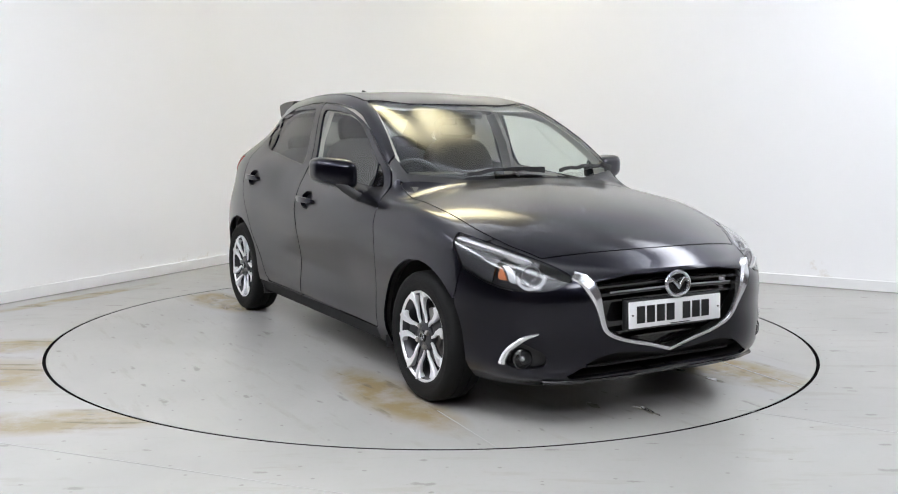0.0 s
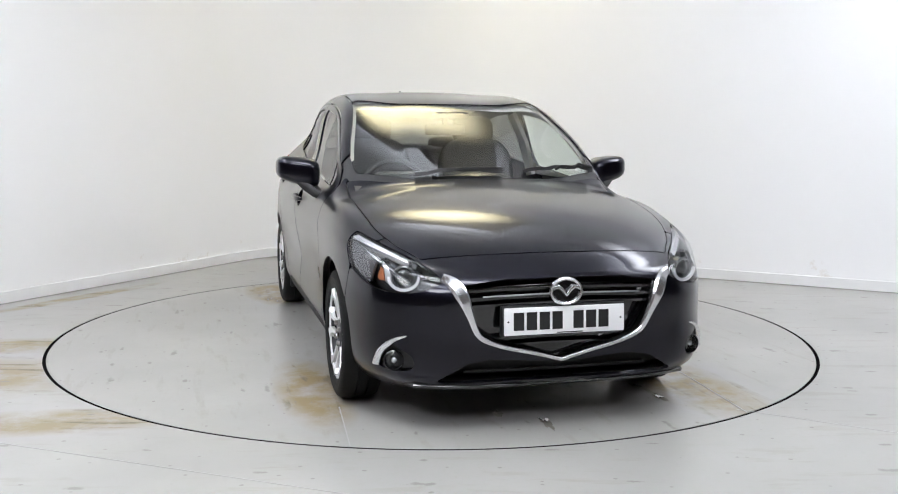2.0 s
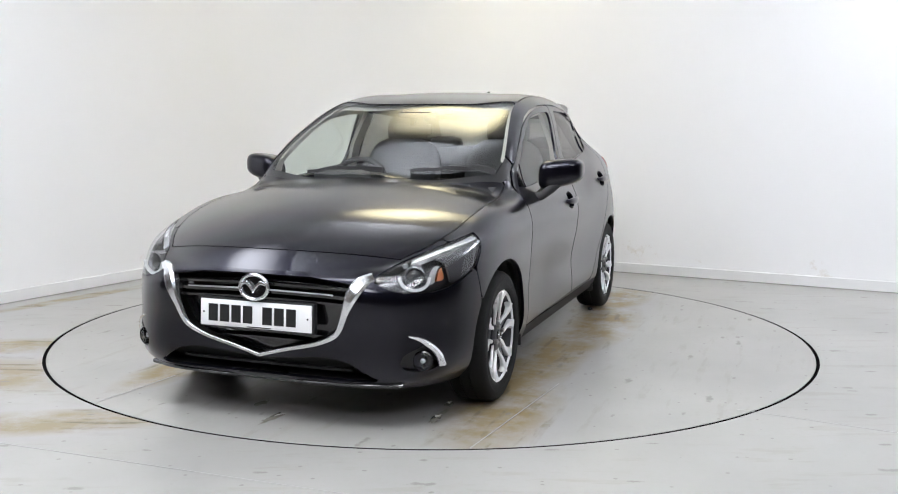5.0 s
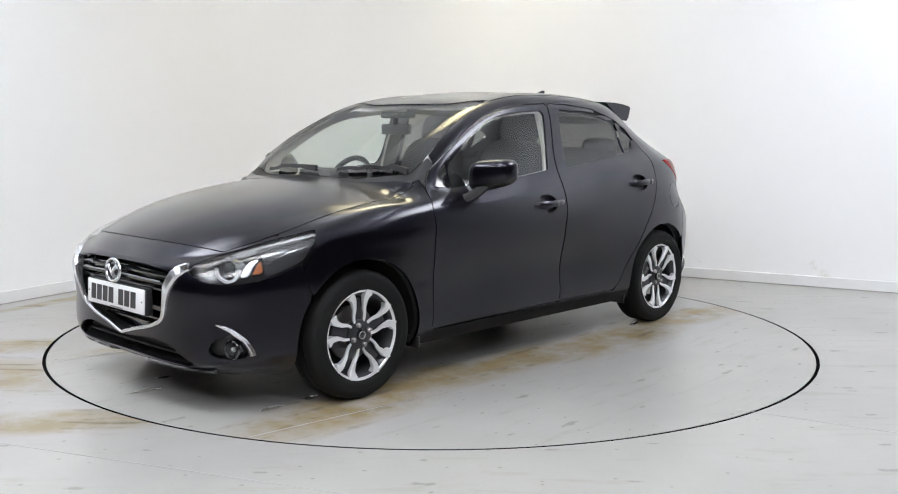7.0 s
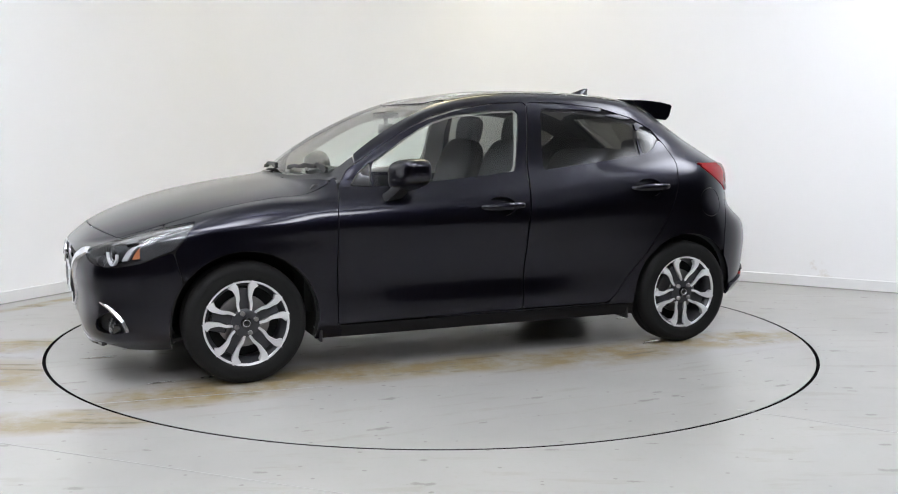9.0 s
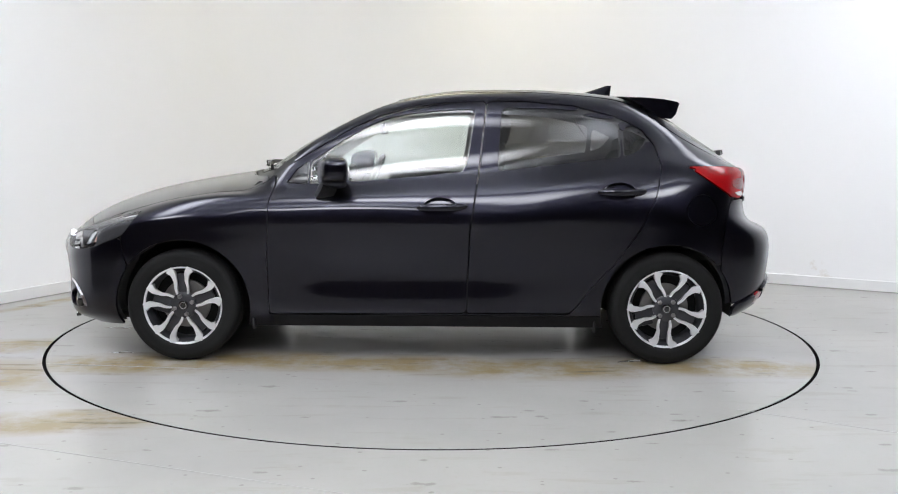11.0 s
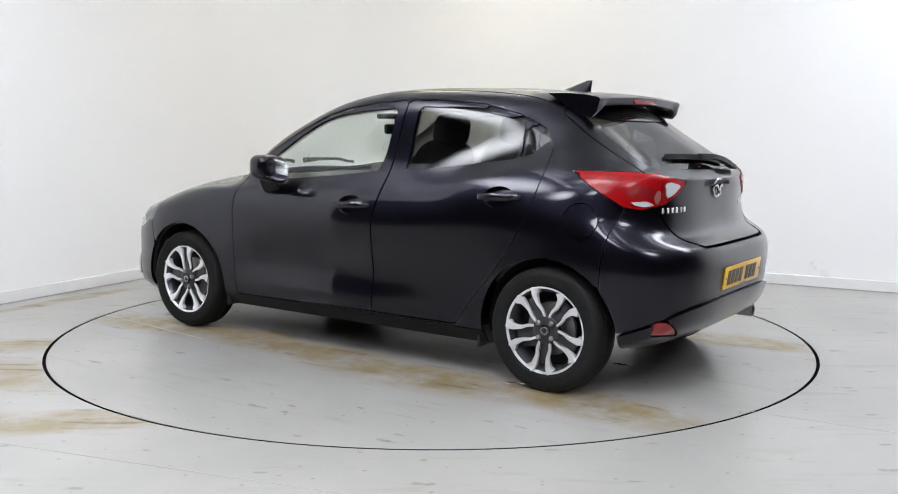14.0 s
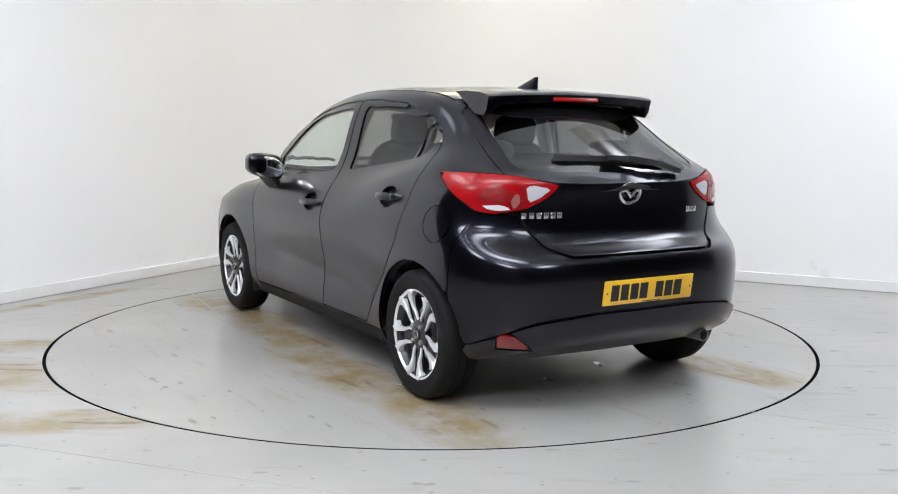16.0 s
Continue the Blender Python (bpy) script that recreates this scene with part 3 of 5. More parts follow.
def shell():
    keys = rib_keys()
    per, pts, vs = 9, [], []
    for k in keys:
        ext = np.vstack([2 * k[0] - k[1], k, [k[8, 0], -k[8, 1], k[8, 2]]])
        row, vrow = [], []
        for i in range(NK - 1):
            p0, p1, p2, p3 = ext[i:i + 4]
            d1 = max(np.linalg.norm(p2 - p1), 1e-6)
            d0, d2 = max(np.linalg.norm(p1 - p0), 1e-6), max(np.linalg.norm(p3 - p2), 1e-6)
            m1 = d1 * ((p1 - p0) / d0 * d1 + (p2 - p1) / d1 * d0) / (d0 + d1)
            m2 = d1 * ((p2 - p1) / d1 * d2 + (p3 - p2) / d2 * d1) / (d1 + d2)
            for t in np.linspace(0, 1, per, endpoint=False):
                row.append((2 * t**3 - 3 * t**2 + 1) * p1 + (t**3 - 2 * t**2 + t) * m1 + (3 * t**2 - 2 * t**3) * p2 + (t**3 - t**2) * m2)
                vrow.append(i + t)
        row.append(k[9]), vrow.append(9.0)
        pts.append(row), vs.append(vrow)
    pts = np.array(pts)
    pts[..., 1] = np.maximum(pts[..., 1], 0)
    # fair the long surfaces along the car, sparing the nose, the tail and the foot of the windscreen
    va, ia = np.array(vs[0])[None, :], np.arange(len(pts))[:, None]
    free = smooth(ia, 30, 60) * (1 - smooth(ia, len(pts) - 60, len(pts) - 30))
    foot = smooth(va, 5.0, 6.0) * smooth(pts[..., 0], 0.84, 0.93) * (1 - smooth(pts[..., 0], 1.10, 1.18))
    free = (free * (1 - foot))[..., None]
    for _ in range(36):
        mean = pts.copy()
        mean[1:-1] = 0.25 * pts[:-2] + 0.5 * pts[1:-1] + 0.25 * pts[2:]
        pts = pts + free * (mean - pts)
    pts[:, -1, 1] = 0
    pts[0, :, 1] = 0
    pts[-1, :, 1] = 0
    n, m = pts.shape[:2]
    idx = np.arange(n * m).reshape(n, m)
    a, b, c, d = idx[:-1, :-1].ravel(), idx[1:, :-1].ravel(), idx[1:, 1:].ravel(), idx[:-1, 1:].ravel()
    tri = np.vstack([np.stack([a, c, b], 1), np.stack([a, d, c], 1)])
    # vertex normals of the shell
    P = pts.reshape(-1, 3)
    nrm = np.zeros_like(P)
    fn = np.cross(P[tri[:, 1]] - P[tri[:, 0]], P[tri[:, 2]] - P[tri[:, 0]])
    for j in range(3):
        np.add.at(nrm, tri[:, j], fn)
    nrm[np.abs(P[:, 1]) < 1e-6, 1] = 0
    nrm /= np.maximum(np.linalg.norm(nrm, axis=1), 1e-12)[:, None]
    side = np.argmax(P[:, 1])
    if nrm[side, 1] < 0:
        nrm, tri = -nrm, tri[:, ::-1]
    return P, tri, nrm, np.array(vs).ravel()


SP, ST, SN, SV = shell()
SX, SY, SZ = SP.T


def clip(phi):
    """The part of the shell where phi < 0: points with normals, and triangles."""
    s = phi[ST] < 0
    cnt = s.sum(1)
    full = ST[cnt == 3]
    used, inv = np.unique(full, return_inverse=True)
    pts, nor = [*SP[used]], [*SN[used]]
    where = {int(v): i for i, v in enumerate(used)}
    tris = [tuple(t) for t in inv.reshape(-1, 3)]
    cut = {}

    def vert(i):
        if i not in where:
            where[i] = len(pts)
            pts.append(SP[i]), nor.append(SN[i])
        return where[i]

    def cross(i, j):
        key = (min(i, j), max(i, j))
        if key not in cut:
            t = phi[key[0]] / (phi[key[0]] - phi[key[1]])
            cut[key] = len(pts)
            pts.append(SP[key[0]] * (1 - t) + SP[key[1]] * t)
            nv = SN[key[0]] * (1 - t) + SN[key[1]] * t
            nor.append(nv / max(np.linalg.norm(nv), 1e-9))
        return cut[key]

    for t, c in zip(ST[(cnt > 0) & (cnt < 3)], cnt[(cnt > 0) & (cnt < 3)]):
        poly = []
        for i, j in ((t[0], t[1]), (t[1], t[2]), (t[2], t[0])):
            i, j = int(i), int(j)
            if phi[i] < 0:
                poly.append(vert(i))
            if (phi[i] < 0) != (phi[j] < 0):
                poly.append(cross(i, j))
        for q in range(1, len(poly) - 1):
            tris.append((poly[0], poly[q], poly[q + 1]))
    return np.array(pts), np.array(nor), tris


def panel(name, phi, material, parent, label="", offset=0.0, fold=0.014, gap=0.0025, sides=False):
    """One pressed panel (or one for each side), its rim folded inwards."""
    P, N, T = clip(phi + gap)
    made = []
    for mode in (sides if isinstance(sides, tuple) else (1, -1) if sides else (0,)):
        bm = bmesh.new()
        for sg in ((1, -1) if mode == 0 else (mode,)):
            k = np.array((1, sg, 1))
            vv = [bm.verts.new(p) for p in (P + N * offset) * k]
            for t in T:
                if len(set(t)) == 3:
                    t = t if sg > 0 else t[::-1]
                    try:
                        bm.faces.new([vv[i] for i in t])
                    except ValueError:
                        pass
        bmesh.ops.remove_doubles(bm, verts=bm.verts[:], dist=0.0004)
        bmesh.ops.dissolve_degenerate(bm, edges=bm.edges[:], dist=0.0002)
        loose = [v for v in bm.verts if not v.link_faces]
        bmesh.ops.delete(bm, geom=loose, context="VERTS")
        bm.normal_update()
        if fold:
            rim = [e for e in bm.edges if len(e.link_faces) == 1 and not (mode and all(abs(v.co.y) < 1e-4 for v in e.verts))]
            nv = {v: v.normal.copy() for e in rim for v in e.verts}
            r = bmesh.ops.extrude_edge_only(bm, edges=rim)
            near = {tuple(round(c, 6) for c in v.co): n for v, n in nv.items()}
            for v in [g for g in r["geom"] if isinstance(g, bmesh.types.BMVert)]:
                v.co -= near.get(tuple(round(c, 6) for c in v.co), Vector((0, 0, 0))) * fold
            for e in rim:
                if e.is_valid:
                    e.smooth = False
        made.append(part(name, bm, material, parent, label, angle=50))
        if material in (CLEAR, SCREEN_GLASS, DOOR_GLASS, DARK_GLASS, REAR_TINT):
            made[-1].visible_shadow = False
    return made


def surf(x, z):
    """Half width of the shell at a side-view place."""
    m = (SV < 7) & (SY > 0.3)
    return float(SY[m][np.argmin((SX[m] - x) ** 2 + (SZ[m] - z) ** 2)])


def nose(y, z):
    """The nose's x at a front-view place."""
    m = (SX > 1.3) & (SV < 6.5)
    return float(SX[m][np.argmin((SY[m] - y) ** 2 + (SZ[m] - z) ** 2)])


def tail(y, z):
    m = (SX < -1.2)
    return float(SX[m][np.argmin((SY[m] - y) ** 2 + (SZ[m] - z) ** 2)])


def sides_of(poly, rounds=2, sharp=False):
    return inside(SX, SZ, poly if sharp else chaikin(poly, rounds))


car = new("car")
tagged(car, "black mica five-door hatchback car parked on the turntable", "car")
BIG = 9.0

# outlines
ARCH_F = np.sqrt((SX - AXLE) ** 2 + (SZ - 0.295) ** 2) - 0.358
ARCH_R = np.sqrt((SX + AXLE) ** 2 + (SZ - 0.295) ** 2) - 0.350
ARCH_F, ARCH_R = np.where(SY > 0.45, ARCH_F, BIG), np.where(SY > 0.45, ARCH_R, BIG)
DOOR_F = sides_of([(0.74, 1.035), (0.79, 0.96), (0.822, 0.857), (0.832, 0.55), (0.825, 0.262), (0.82, 0.258), (-0.218, 0.268), (-0.22, 0.30), (-0.235, 0.72), (-0.281, 1.02),
                   (-0.322, 1.385), (-0.31, 1.392), (-0.10, 1.380), (0.10, 1.352), (0.25, 1.310), (0.40, 1.238), (0.56, 1.146)], sharp=True)
DOOR_R = sides_of([(-0.222, 0.268), (-0.239, 0.72), (-0.285, 1.02), (-0.326, 1.392), (-0.5, 1.392), (-0.80, 1.368), (-1.03, 1.310), (-1.16, 1.245), (-1.225, 1.16), (-1.244, 1.057),
                   (-1.214, 0.908), (-1.131, 0.727), (-1.002, 0.544), (-0.885, 0.42), (-0.80, 0.30), (-0.76, 0.270)], sharp=True)
upper_side = np.where(SV < 7.05, 0, BIG)
DOOR_F, DOOR_R = np.maximum(DOOR_F, upper_side - 1), np.maximum(DOOR_R, upper_side - 1)
WIN_F = np.maximum(sides_of([(0.612, 0.948), (0.612, 1.06), (0.50, 1.135), (0.404, 1.196), (0.33, 1.240), (0.25, 1.279), (0.17, 1.303), (0.097, 1.319), (-0.10, 1.340), (-0.25, 1.348), (-0.258, 1.345), (-0.262, 1.337), (-0.228, 1.10), (-0.205, 1.026), (-0.195, 1.017), (0.096, 0.986), (0.405, 0.960)], 0), upper_side - 1)
SAIL = np.maximum(sides_of([(0.735, 0.952), (0.625, 0.946), (0.625, 1.065), (0.69, 1.015)], 0), upper_side - 1)
WIN_R = np.maximum(sides_of([(-0.405, 1.346), (-0.41, 1.355), (-0.42, 1.357), (-0.62, 1.348), (-0.72, 1.339), (-0.812, 1.326), (-0.90, 1.310), (-0.992, 1.288), (-1.036, 1.274), (-1.042, 1.264), (-1.038, 1.108), (-1.030, 1.099), (-0.70, 1.058), (-0.395, 1.024), (-0.386, 1.030), (-0.385, 1.04)], 0), upper_side - 1)
WIN_Q = np.maximum(sides_of([(-1.062, 1.262), (-1.062, 1.104), (-1.135, 1.132), (-1.20, 1.205), (-1.13, 1.237)], 0), upper_side - 1)
bonnet_y = pchip(SX, (0.80, 1.2, 1.5, 1.7, 1.85, 1.95), (0.690, 0.705, 0.690, 0.635, 0.552, 0.52))
BONNET = np.maximum.reduce([SY - bonnet_y, SX - (1.955 - 0.11 * (SY / 0.546) ** 2.2), (1.02 - 0.19 * (SY / 0.69) ** 2) - SX, np.where(SV > 4.6, -1, BIG)])
SCREEN = np.maximum.reduce([SX - (0.985 - 0.195 * (SY / 0.69) ** 2), (0.225 - 0.085 * (SY / 0.52) ** 2) - SX, (7.16 - SV) * 0.12, np.where(SV > 6.9, -1, BIG)])
ROOF = np.maximum.reduce([SX - (0.215 - 0.085 * (SY / 0.52) ** 2), (-1.19 + 0.06 * (SY / 0.5) ** 2) - SX, (7.12 - SV) * 0.12, np.where(SV > 6.9, -1, BIG)])
GATE = np.maximum(inside(SY, SZ, [(-0.1, 0.705), (0.40, 0.705), (0.47, 0.735), (0.54, 0.83), (0.575, 0.93), (0.60, 1.03), (0.585, 1.12), (0.535, 1.30), (0.50, 1.40), (-0.1, 1.46)]), np.where(SX < -1.19, -1, BIG))
REAR_GLASS = np.maximum(inside(SY, SZ, [(-0.1, 1.050), (0.48, 1.060), (0.53, 1.085), (0.475, 1.29), (0.45, 1.345), (-0.1, 1.375)]), np.where(SX < -1.22, -1, BIG))
LAMP_R = np.maximum.reduce([inside(SY, SZ, [(0.375, 1.000), (0.44, 0.945), (0.53, 0.900), (0.66, 0.878), (0.72, 0.89), (0.80, 1.0), (0.80, 1.055), (0.68, 1.052), (0.55, 1.040)]),
                            np.where(SX < -1.3, -1, BIG), (SX + 1.385) * 0.6 - (SZ - 1.052) * 0.9])
HEAD = np.maximum.reduce([inside(SY, SZ, chaikin([(0.490, 0.640), (0.545, 0.690), (0.635, 0.735), (0.715, 0.775), (0.80, 0.820), (0.83, 0.80), (0.83, 0.71), (0.79, 0.640), (0.755, 0.602), (0.69, 0.584), (0.59, 0.592), (0.52, 0.62)], 1)), np.where(SX > 1.3, -1, BIG), (1.515 - SX) * 0.75 - (SZ - 0.79) * 0.55])
GRILLE = np.maximum(inside(SY, SZ, [(-0.1, 0.650), (0.25, 0.645), (0.415, 0.622), (0.432, 0.598), (0.395, 0.50), (0.350, 0.415), (0.27, 0.378), (0.0, 0.312), (-0.1, 0.312)]), np.where(SX > 1.5, -1, BIG))
INTAKE = np.maximum(inside(SY, SZ, [(-0.1, 0.292), (0.10, 0.302), (0.30, 0.318), (0.40, 0.300), (0.52, 0.228), (0.50, 0.222), (-0.1, 0.226)]), np.where(SX > 1.5, -1, BIG))
FOG = np.maximum(inside(SY, SZ, chaikin([(0.60, 0.275), (0.72, 0.262), (0.735, 0.33), (0.70, 0.385), (0.655, 0.355), (0.61, 0.335)], 2)), np.where(SX > 1.5, -1, BIG))
FRONT_BUMPER = np.maximum.reduce([(1.60 - SX) + 0.25 * (SZ - 0.6), -HEAD, -BONNET, -GRILLE, -INTAKE, -FOG, -ARCH_F, np.where(SY > 0.5, SZ - 0.80, -1)])
FUEL = np.where(SY > 0.5, np.sqrt((SX + 1.455) ** 2 + (SZ - 0.825) ** 2) - 0.082, BIG)
REAR_BUMPER = np.maximum.reduce([SX - pchip(SZ, (0.27, 0.60, 0.75, 0.88), (-1.56, -1.565, -1.585, -1.63)), -GATE, -LAMP_R, -ARCH_R, SZ - 0.875])
REFLECT = np.maximum(inside(SY, SZ, [(0.545, 0.315), (0.69, 0.325), (0.70, 0.385), (0.64, 0.378)]), np.where(SX < -1.5, -1, BIG))
VALANCE = np.maximum.reduce([REAR_BUMPER, SZ - pchip(SY, (0, 0.30, 0.34, 0.55, 0.70, 0.80), (0.455, 0.455, 0.452, 0.430, 0.37, 0.30))])
SILL = np.maximum.reduce([SZ - 0.255, np.abs(SX) - 0.95, -ARCH_F, -ARCH_R])
WING = np.maximum.reduce([-FRONT_BUMPER, -HEAD, -BONNET, -ARCH_F, -DOOR_F, 0.80 - SX, np.where(SV < 6.9, -1, BIG), -GRILLE, -INTAKE, -FOG, SZ - 0.99])
used = np.minimum.reduce([FRONT_BUMPER, HEAD, BONNET, GRILLE, INTAKE, FOG, WING, DOOR_F, DOOR_R, SILL, SCREEN, ROOF, GATE, LAMP_R, REAR_BUMPER, ARCH_F, ARCH_R])
COWL = np.maximum.reduce([(0.70 - SX), SX - 1.05, -BONNET, -SCREEN, np.where(SV > 6.0, -1, BIG), -WING, -DOOR_F])
TAIL_CUT = np.where(SX < -1.35, 0.262 - SZ, -1)
QUARTER = np.maximum.reduce([-used, -COWL, TAIL_CUT])
REAR_BUMPER, VALANCE = np.maximum.reduce([REAR_BUMPER, TAIL_CUT, 0.008 - GATE]), np.maximum(VALANCE, TAIL_CUT)

CUP_F = np.maximum(((SX + 0.080) / 0.085) ** 2 + ((SZ - 0.834) / 0.050) ** 2 - 1, np.where((SY > 0.6) & (np.abs(SX + 0.08) < 0.2), -1, BIG))
CUP_R = np.maximum(((SX + 1.020) / 0.085) ** 2 + ((SZ - 0.918) / 0.050) ** 2 - 1, np.where((SY > 0.6) & (np.abs(SX + 1.0) < 0.2), -1, BIG))

panel("bonnet", BONNET, PAINT, car)
panel("front_bumper", FRONT_BUMPER, PAINT, car)
panel("front_wing", WING, PAINT, car, sides=True)
panel("roof", ROOF, PAINT, car)
panel("side_frame", np.maximum(QUARTER, -FUEL), PAINT, car, "body side with pillars and rear quarter", sides=(1,))
panel("side_frame", QUARTER, PAINT, car, "body side with pillars and rear quarter", sides=(-1,))
panel("sill", SILL, SILL_TRIM, car, "black plastic sill", sides=True)
panel("scuttle", COWL, TRIM, car, "black plastic scuttle panel", offset=-0.006)
doors_f = panel("front_door", np.maximum.reduce([DOOR_F, -WIN_F, -SAIL, -CUP_F * 0.04]), PAINT, car, sides=True)
doors_r = panel("rear_door", np.maximum.reduce([DOOR_R, -WIN_R, -WIN_Q, -CUP_R * 0.04]), PAINT, car, sides=True)
gate = panel("tailgate", np.maximum.reduce([GATE, -REAR_GLASS, -LAMP_R]), PAINT, car)[0]
panel("rear_bumper", np.maximum.reduce([REAR_BUMPER, -VALANCE]), PAINT, car)
panel("lower_valance", np.maximum(VALANCE, -REFLECT), PAINT, car, "black lower rear bumper", offset=0.018, fold=0.022)
panel("fuel_flap", FUEL, PAINT, car, sides=(1,))
panel("windscreen", SCREEN, SCREEN_GLASS, car, "clear windscreen glass", offset=-0.003, fold=0, gap=0.0)
panel("rear_window", REAR_GLASS, REAR_TINT, gate, "dark tinted rear glass", offset=-0.003, fold=0, gap=0.0)
# black top band of the glass, which also paints in the spoiler's shadow
panel("rear_spoiler_shade", np.maximum.reduce([REAR_GLASS, 1.285 + 0.02 * (SY / 0.4) ** 4 - SZ]), GLOSS_BLACK, gate, "black band at the top of the rear glass for the spoiler's shadow", offset=0.001, fold=0, gap=0.0)
panel("front_window", WIN_F, DOOR_GLASS, car, "clear door glass", offset=-0.006, fold=0, gap=0, sides=True)
panel("mirror_sail", SAIL, GLOSS_BLACK, car, "black mirror sail trim", offset=-0.003, sides=True)
panel("rear_side_window", WIN_R, DARK_GLASS, car, "dark tinted door glass", offset=-0.006, fold=0, gap=0, sides=True)
panel("quarter_window", WIN_Q, DARK_GLASS, car, "dark tinted quarter glass", offset=-0.006, fold=0, gap=0, sides=True)
panel("tail_lamp", LAMP_R, RED_LENS, car, "red tail lamp", offset=0.004, sides=True)
panel("rear_reflector", REFLECT, RED_DARK, car, "red bumper reflector", offset=0.014, sides=True)
panel("headlamp", HEAD, CLEAR, car, "clear headlamp lens", offset=0.0, fold=0, sides=True)

# ---- behind the panels ----
def inner(name, phi, material, offset, label="", sides=False):
    return panel(name, phi, material, car, label, offset=offset, fold=0, gap=-0.004, sides=sides)


inner("front_door_card", np.maximum.reduce([DOOR_F, SZ - 0.955]), CABIN, -0.050, "dark door lining", True)
inner("rear_door_card", np.maximum.reduce([DOOR_R, SZ - 1.03]), CABIN, -0.050, "dark door lining", True)
inner("headliner", np.maximum.reduce([np.where(SV > 6.9, -1, BIG), SX - 0.21, -1.2 - SX]), HEADLINER, -0.032, "pale fabric headliner")
PILLARS = np.maximum.reduce([np.where((SV > 5.6) & (SV < 7.3), -1, BIG), -WIN_F, -WIN_R, -WIN_Q, -SCREEN, SX - 0.72, -1.3 - SX, 0.97 - SZ])
inner("pillar_trim", np.maximum(PILLARS, -0.36 - SX), HEADLINER, -0.022, "pale pillar lining", True)
inner("rear_pillar_trim", np.maximum(PILLARS, SX + 0.36), CABIN, -0.022, "dark rear pillar lining", True)
inner("tailgate_lining", np.maximum.reduce([GATE, -REAR_GLASS]), CABIN, -0.035, "dark tailgate lining")
inner("quarter_lining", np.maximum.reduce([SX + 1.0, -1.95 - SX, SZ - 1.06, 0.3 - SZ, -ARCH_R, np.where(SY > 0.35, -1, BIG)]), CABIN, -0.045, "dark boot lining", True)
inner("front_backing", np.maximum.reduce([1.55 - SX, np.where(SV < 6.0, -1, BIG), SZ - 0.66, -ARCH_F]), GAP, -0.085, "black backing behind the nose")
inner("wing_backing", np.maximum.reduce([0.85 - SX, SX - 1.75, -ARCH_F, np.where(SV < 5.0, -1, BIG), np.where(SY > 0.4, -1, BIG)]), GAP, -0.03, "black inner wing", True)

part("underbody", box((0.04, 0, 0.32), (3.30, 0.90, 0.15), bevel=0.03), GAP, car, "black underbody")
part("floor_pan", box((0, 0, 0.245), (1.72, 1.49, 0.09), bevel=0.02), GAP, car, "black floor pan")
part("bulkhead", box((0.93, 0, 0.60), (0.06, 1.30, 0.60), bevel=0.01), GAP, car, "black bulkhead")
part("engine_cover", box((1.40, 0, 0.50), (0.80, 0.90, 0.36), bevel=0.05), GAP, car, "black engine cover")
part("boot_floor", box((-1.30, 0, 0.55), (0.80, 1.0, 0.06), bevel=0.01), CABIN, car, "dark boot floor")


def arch_liner(x, r, lip):
    bm = bmesh.new()
    rings = []
    for i in range(33):
        a = radians(-9 + (206 if x > 0 else 197) * i / 32)
        rings.append([bm.verts.new((x + r * math.cos(a), y, 0.295 + r * math.sin(a))) for y in (lip, lip - 0.015, 0.46)])
    for p, q in zip(rings, rings[1:]):
        for j in range(2):
            bm.faces.new((p[j], p[j + 1], q[j + 1], q[j]))
    cen = bm.verts.new((x, 0.46, 0.295))
    for p, q in zip(rings, rings[1:]):
        bm.faces.new((p[2], cen, q[2]))
    return bm


for x, r, lip in ((AXLE, 0.374, 0.775), (-AXLE, 0.366, 0.725)):
    for sg in (1, -1):
        bm = arch_liner(x, r, lip)
        bmesh.ops.scale(bm, vec=(1, sg, 1), verts=bm.verts)
        bmesh.ops.recalc_face_normals(bm, faces=bm.faces)
        part("wheel_arch_liner", bm, GAP, car, "black wheel arch liner")
for sg in (1, -1):
    part("mud_flap", box((-0.905, sg * 0.72, 0.215), (0.012, 0.16, 0.10), bevel=0.004), TRIM, car, "black plastic mud flap")
    part("mud_flap", box((0.912, sg * 0.74, 0.205), (0.012, 0.14, 0.06), bevel=0.004), TRIM, car, "black plastic mud flap")


